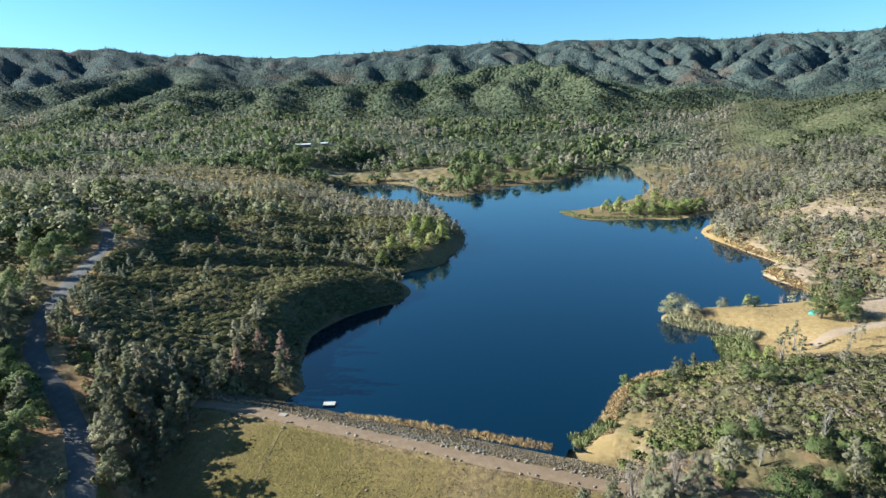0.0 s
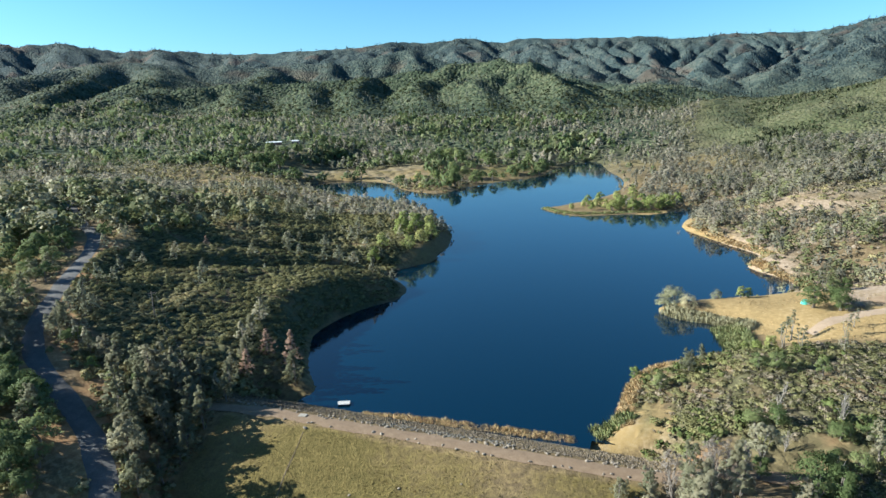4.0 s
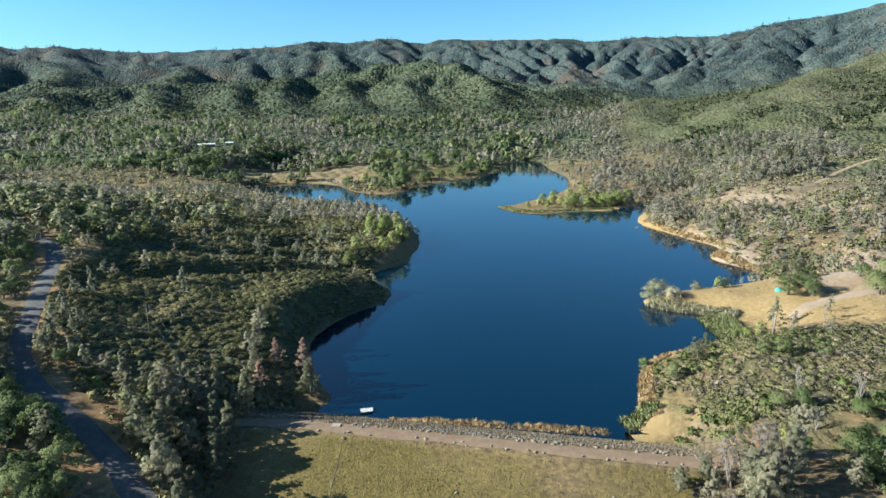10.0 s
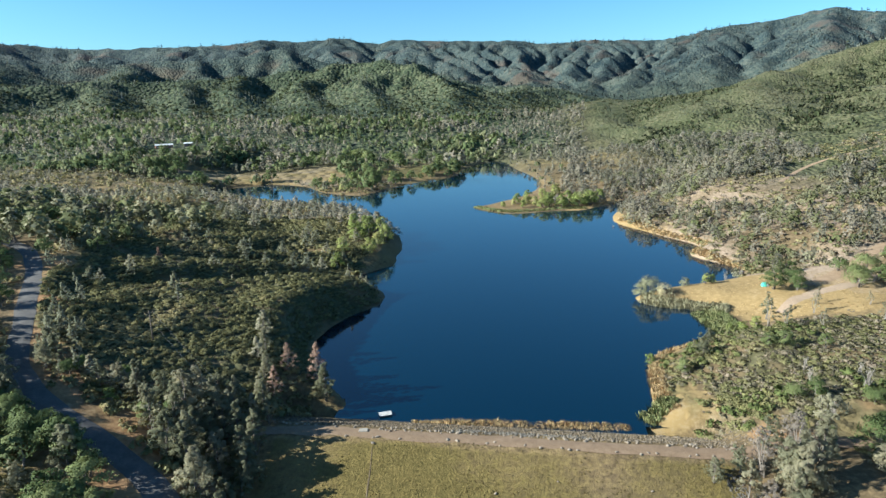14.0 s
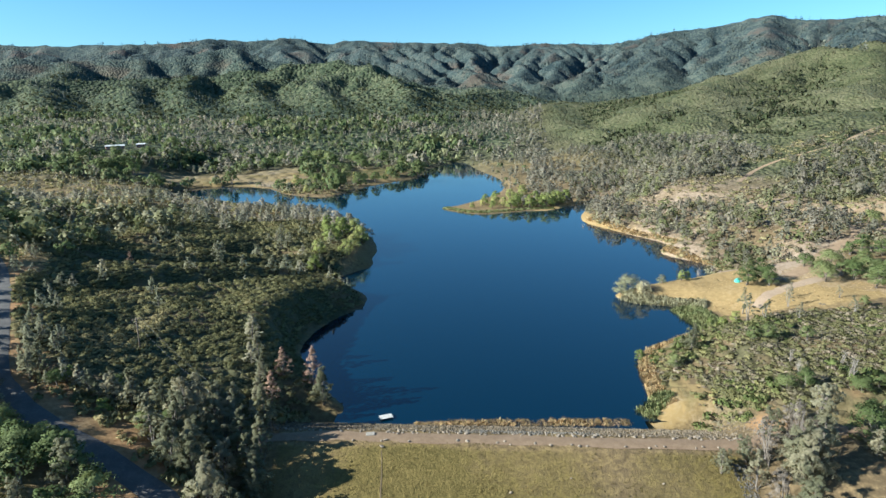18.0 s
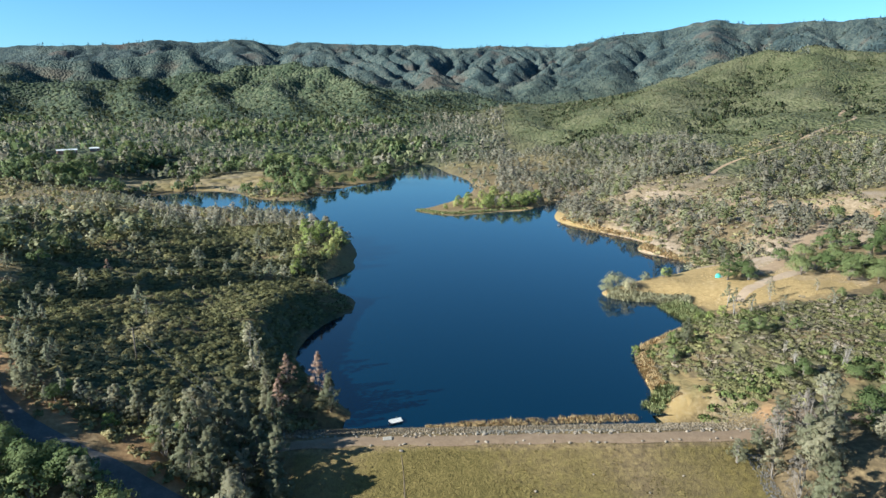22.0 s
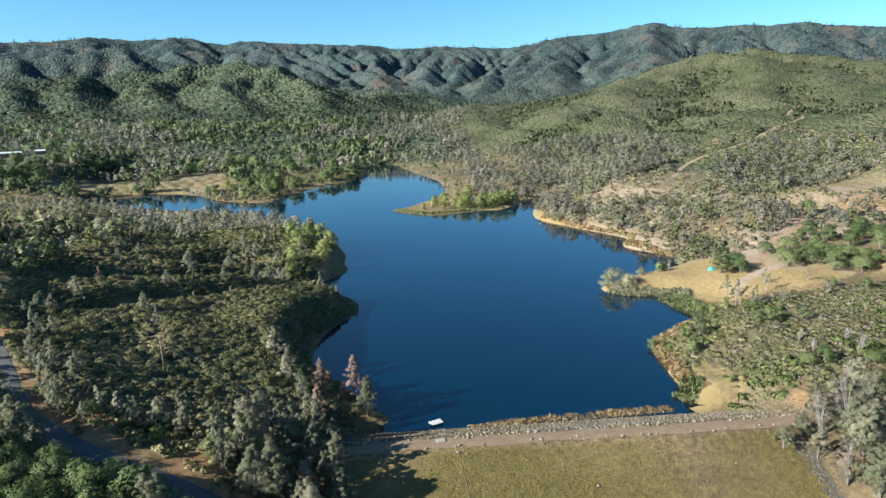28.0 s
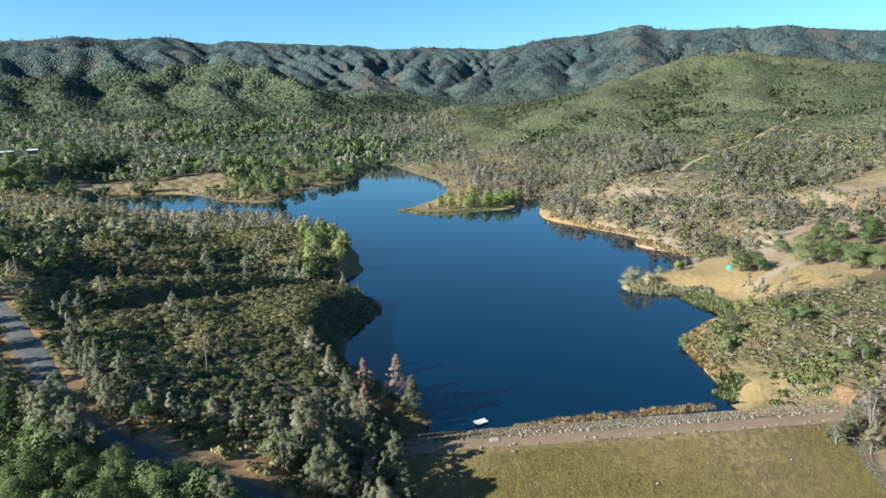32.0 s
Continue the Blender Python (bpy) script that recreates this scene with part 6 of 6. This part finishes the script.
M_CONCRETE = surface("pale_concrete", [(0.3, (0.17, 0.15, 0.12)), (0.5, (0.24, 0.215, 0.175)), (0.7, (0.31, 0.28, 0.235))], 2.0, 0.2, 0.01, 0.85)
M_DECK = surface("weathered_boards", [(0.3, (0.24, 0.235, 0.22)), (0.5, (0.36, 0.35, 0.33)), (0.7, (0.48, 0.47, 0.44))], 3.0, 0.3, 0.01, 0.8)
M_FLOAT = surface("black_float", [(0.3, (0.02, 0.02, 0.022)), (0.7, (0.05, 0.05, 0.055))], 4.0, 0.2, 0.01, 0.6)
M_TENT = surface("teal_nylon", [(0.3, (0.05, 0.28, 0.22)), (0.7, (0.09, 0.38, 0.31))], 2.0, 0.1, 0.01, 0.6)
M_FLY = surface("pale_nylon", [(0.3, (0.45, 0.52, 0.50)), (0.7, (0.60, 0.65, 0.63))], 2.0, 0.1, 0.01, 0.6)
M_WHITE = surface("white_metal_roof", [(0.3, (0.42, 0.42, 0.40)), (0.7, (0.58, 0.58, 0.56))], 0.5, 0.1, 0.02, 0.5)
M_WALL = surface("red_brown_siding", [(0.3, (0.22, 0.10, 0.07)), (0.7, (0.33, 0.16, 0.11))], 0.8, 0.2, 0.02, 0.8)
M_GLASS = surface("dark_window", [(0.3, (0.02, 0.025, 0.03)), (0.7, (0.05, 0.055, 0.06))], 1.0, 0.0, 0.01, 0.15)

slab = tagged(new("concrete_slab"), "pale concrete slab set in the crest road", "slab")
bm = bmesh.new()
box(bm, 0, 0, 0, 1.5, 1.0, 0.22, 0.03)
part("slab", bm, M_CONCRETE, slab)
slab.matrix_basis = pose(-25.2, -14.2, 5.02, 0, 0, 8)

dock = tagged(new("floating_dock"), "small weathered white floating dock near the dam", "dock")
for k in range(9):
    bm = bmesh.new()
    box(bm, -1.12 + 0.28 * k, 0, 0.36, 0.26, 1.6, 0.05, 0.008)
    part("board", bm, M_DECK, dock)
for y in (-0.62, 0.62):
    bm = bmesh.new()
    box(bm, 0, y, 0.26, 2.5, 0.14, 0.16, 0.01)
    part("beam", bm, M_DECK, dock)
    bm = bmesh.new()
    box(bm, 0, y, 0.08, 2.3, 0.42, 0.26, 0.08)
    part("float", bm, M_FLOAT, dock)
dock.matrix_basis = pose(-25.0, 0.2, 0.0, 0, 0, 24)

tent = tagged(new("tent"), "small teal dome tent on the lakeside clearing", "tent")
bm = bmesh.new()
bmesh.ops.create_uvsphere(bm, u_segments=16, v_segments=8, radius=1.0)
bmesh.ops.delete(bm, geom=[v for v in bm.verts if v.co.z < -0.02], context="VERTS")
for v in bm.verts:
    lift = max(0.0, v.co.z)
    v.co = Vector((v.co.x * 1.15, v.co.y * 0.95, lift ** 0.85 * 1.25)) * (1 + 0.04 * math.cos(4 * math.atan2(v.co.y, v.co.x)))
part("canopy", bm, M_TENT, tent, smooth=True)
bm = bmesh.new()
for a in (0.6, 2.54):
    tube(bm, [Vector((1.2 * math.cos(a) * math.cos(u), 1.0 * math.sin(a) * math.cos(u), 1.3 * math.sin(u) ** 0.85)) for u in [math.pi * k / 12 for k in range(13)]], [0.02] * 13, 5)
part("poles", bm, M_FLOAT, tent)
bm = bmesh.new()
bmesh.ops.create_circle(bm, cap_ends=True, segments=14, radius=0.42)
bmesh.ops.transform(bm, matrix=Matrix.Translation((0.35, -0.98, 0.5)) @ Matrix.Rotation(radians(70), 4, "X"), verts=bm.verts)
part("door", bm, M_FLY, tent, "pale mesh door flap")
tz = float(ground(np.array([71.6]), np.array([79.0]))[0])
tent.matrix_basis = pose(71.6, 79.0, tz, 0, 0, 20)


def shed(name, label, x, y, turn, long, wide, high, roof_mat):
    """A low gabled farm building."""
    top = tagged(new(name), label, "building")
    bm = bmesh.new()
    box(bm, 0, 0, high / 2, long, wide, high, 0)
    part("wall", bm, M_WALL, top)
    for s in (-1, 1):
        bm = bmesh.new()
        box(bm, 0, 0, 0, long + 0.8, wide * 0.58, 0.15, 0)
        bmesh.ops.transform(bm, matrix=Matrix.Translation((0, s * wide * 0.27, high + 0.55)) @ Matrix.Rotation(-s * radians(16), 4, "X"), verts=bm.verts)
        part("roof", bm, roof_mat, top, "white metal roof")
    for k in range(4):
        wx = -long * 0.36 + long * 0.24 * k
        bm = bmesh.new()
        for dx, dz, sx, sz in ((-0.7, 0, 0.1, 1.1), (0.7, 0, 0.1, 1.1), (0, 0.5, 1.5, 0.1), (0, -0.5, 1.5, 0.1)):
            box(bm, wx + dx, -wide / 2 - 0.05, high * 0.58 + dz, sx, 0.12, sz, 0)
        frame_ob = part("window_frame", bm, M_WHITE, top, "white window frame")
        bm = bmesh.new()
        box(bm, wx, -wide / 2 - 0.02, high * 0.58, 1.32, 0.05, 0.92, 0)
        part("pane", bm, M_GLASS, frame_ob)
    bm = bmesh.new()
    box(bm, long / 2 + 0.03, 0, 1.05, 0.08, 1.6, 2.1, 0)
    part("door", bm, M_WHITE, top, "pale plank door")
    z = float(ground(np.array([x]), np.array([y]))[0])
    top.matrix_basis = pose(x, y, z, 0, 0, turn)
    return top


shed("long_shed", "long farm building with a white metal roof", -341, 429, 35, 15, 6.5, 3.0, M_WHITE)
shed("small_shed", "small farm building with a white metal roof", -324, 442, 20, 7, 5.5, 2.8, M_WHITE)


M_POLE = surface("weathered_pole", [(0.3, (0.07, 0.052, 0.038)), (0.5, (0.12, 0.095, 0.07)), (0.7, (0.18, 0.15, 0.12))], 4.0, 0.4, 0.01, 0.9)
M_WIRE = surface("dull_wire", [(0.3, (0.09, 0.09, 0.09)), (0.7, (0.16, 0.16, 0.16))], 4.0, 0.0, 0.01, 0.5, metal=0.6)
M_GLAZE = surface("brown_glaze", [(0.3, (0.10, 0.05, 0.03)), (0.7, (0.18, 0.10, 0.06))], 6.0, 0.0, 0.01, 0.25)


def utility_pole(x, y, high, turn):
    """A wooden pole with a crossarm and two insulators; returns the tops of the insulators."""
    top = tagged(new("utility_pole"), "thin weathered wooden utility pole in the chaparral", "pole", "poles of the power line")
    bm = bmesh.new()
    tube(bm, [Vector((0, 0, -0.5)), Vector((0, 0, high * 0.5)), Vector((0, 0, high))], [0.15, 0.13, 0.10], 10)
    part("pole", bm, M_POLE, top, smooth=True)
    bm = bmesh.new()
    box(bm, 0, 0.13, high - 0.45, 1.7, 0.1, 0.12, 0.01)
    arm = part("crossarm", bm, M_POLE, top)
    for s in (-0.75, 0.75):
        bm = bmesh.new()
        tube(bm, [Vector((s, 0.13, high - 0.39)), Vector((s, 0.13, high - 0.30)), Vector((s, 0.13, high - 0.27)), Vector((s, 0.13, high - 0.18))], [0.03, 0.06, 0.04, 0.055], 8)
        part("insulator", bm, M_GLAZE, arm, "brown glazed insulator", smooth=True)
    z = float(ground(np.array([x]), np.array([y]))[0])
    top.matrix_basis = pose(x, y, z, 0, 0, turn)
    return [Matrix(top.matrix_basis) @ Vector((s, 0.13, high - 0.2)) for s in (-0.75, 0.75)]


ends = utility_pole(-74.5, 2.0, 7.0, 52), utility_pole(-52.0, -14.5, 7.0, 52)
for a, b in zip(*ends):
    bm = bmesh.new()
    tube(bm, [a.lerp(b, k / 14) - Vector((0, 0, 0.55 * (1 - (2 * k / 14 - 1) ** 2))) for k in range(15)], [0.016] * 15, 4)
    me = bpy.data.meshes.new("power_wire")
    bm.to_mesh(me)
    bm.free()
    me.materials.append(M_WIRE)
    tagged(new("power_wire", me), "thin sagging wire of the power line", "wire", "wires of the power line")


def picnic_table(x, y, turn):
    top = tagged(new("picnic_table"), "dark weathered picnic table in the oak's shade", "table", "tables on the clearing")
    for k in range(5):
        bm = bmesh.new()
        box(bm, 0, -0.3 + 0.15 * k, 0.74, 1.9, 0.14, 0.045, 0.006)
        part("board", bm, M_POLE, top)
    for s in (-1, 1):
        bm = bmesh.new()
        box(bm, 0, s * 0.72, 0.44, 1.9, 0.26, 0.045, 0.006)
        part("bench", bm, M_POLE, top)
        bm = bmesh.new()
        box(bm, s * 0.65, 0, 0.40, 0.08, 1.6, 0.09, 0.006)
        part("bearer", bm, M_POLE, top)
        for q in (-1, 1):
            bm = bmesh.new()
            tube(bm, [Vector((s * 0.65, q * 0.62, 0)), Vector((s * 0.65, q * 0.22, 0.72))], [0.055, 0.055], 4)
            part("leg", bm, M_POLE, top)
    top.matrix_basis = pose(x, y, float(ground(np.array([x]), np.array([y]))[0]), 0, 0, turn)


picnic_table(80.6, 73.4, 25)
picnic_table(83.6, 76.0, 70)
rng = rand(651)
fire = tagged(new("fire_ring"), "ring of dark stones on the bare clearing", "fire ring")
for k in range(9):
    ob = new("stone", SMALL_ROCKS[k % 4])
    ob.parent = fire
    ob.matrix_basis = pose(0.7 * math.cos(k * 0.698), 0.7 * math.sin(k * 0.698), 0.1, 0, 0, 40 * k) @ Matrix.Diagonal((0.42, 0.34, 0.36, 1))
fire.matrix_basis = pose(84.4, 55.2, float(ground(np.array([84.4]), np.array([55.2]))[0]))

post = tagged(new("road_marker"), "short white marker post beside the lane", "post")
bm = bmesh.new()
box(bm, 0, 0, 0.5, 0.12, 0.05, 1.1, 0.01)
part("post", bm, M_WHITE, post)
bm = bmesh.new()
box(bm, 0, -0.03, 0.9, 0.09, 0.012, 0.16, 0)
part("reflector", bm, M_WALL, post, "dull red reflector")
post.matrix_basis = pose(-107.5, 13.6, float(ground(np.array([-107.5]), np.array([13.6]))[0]), 0, 0, 30)
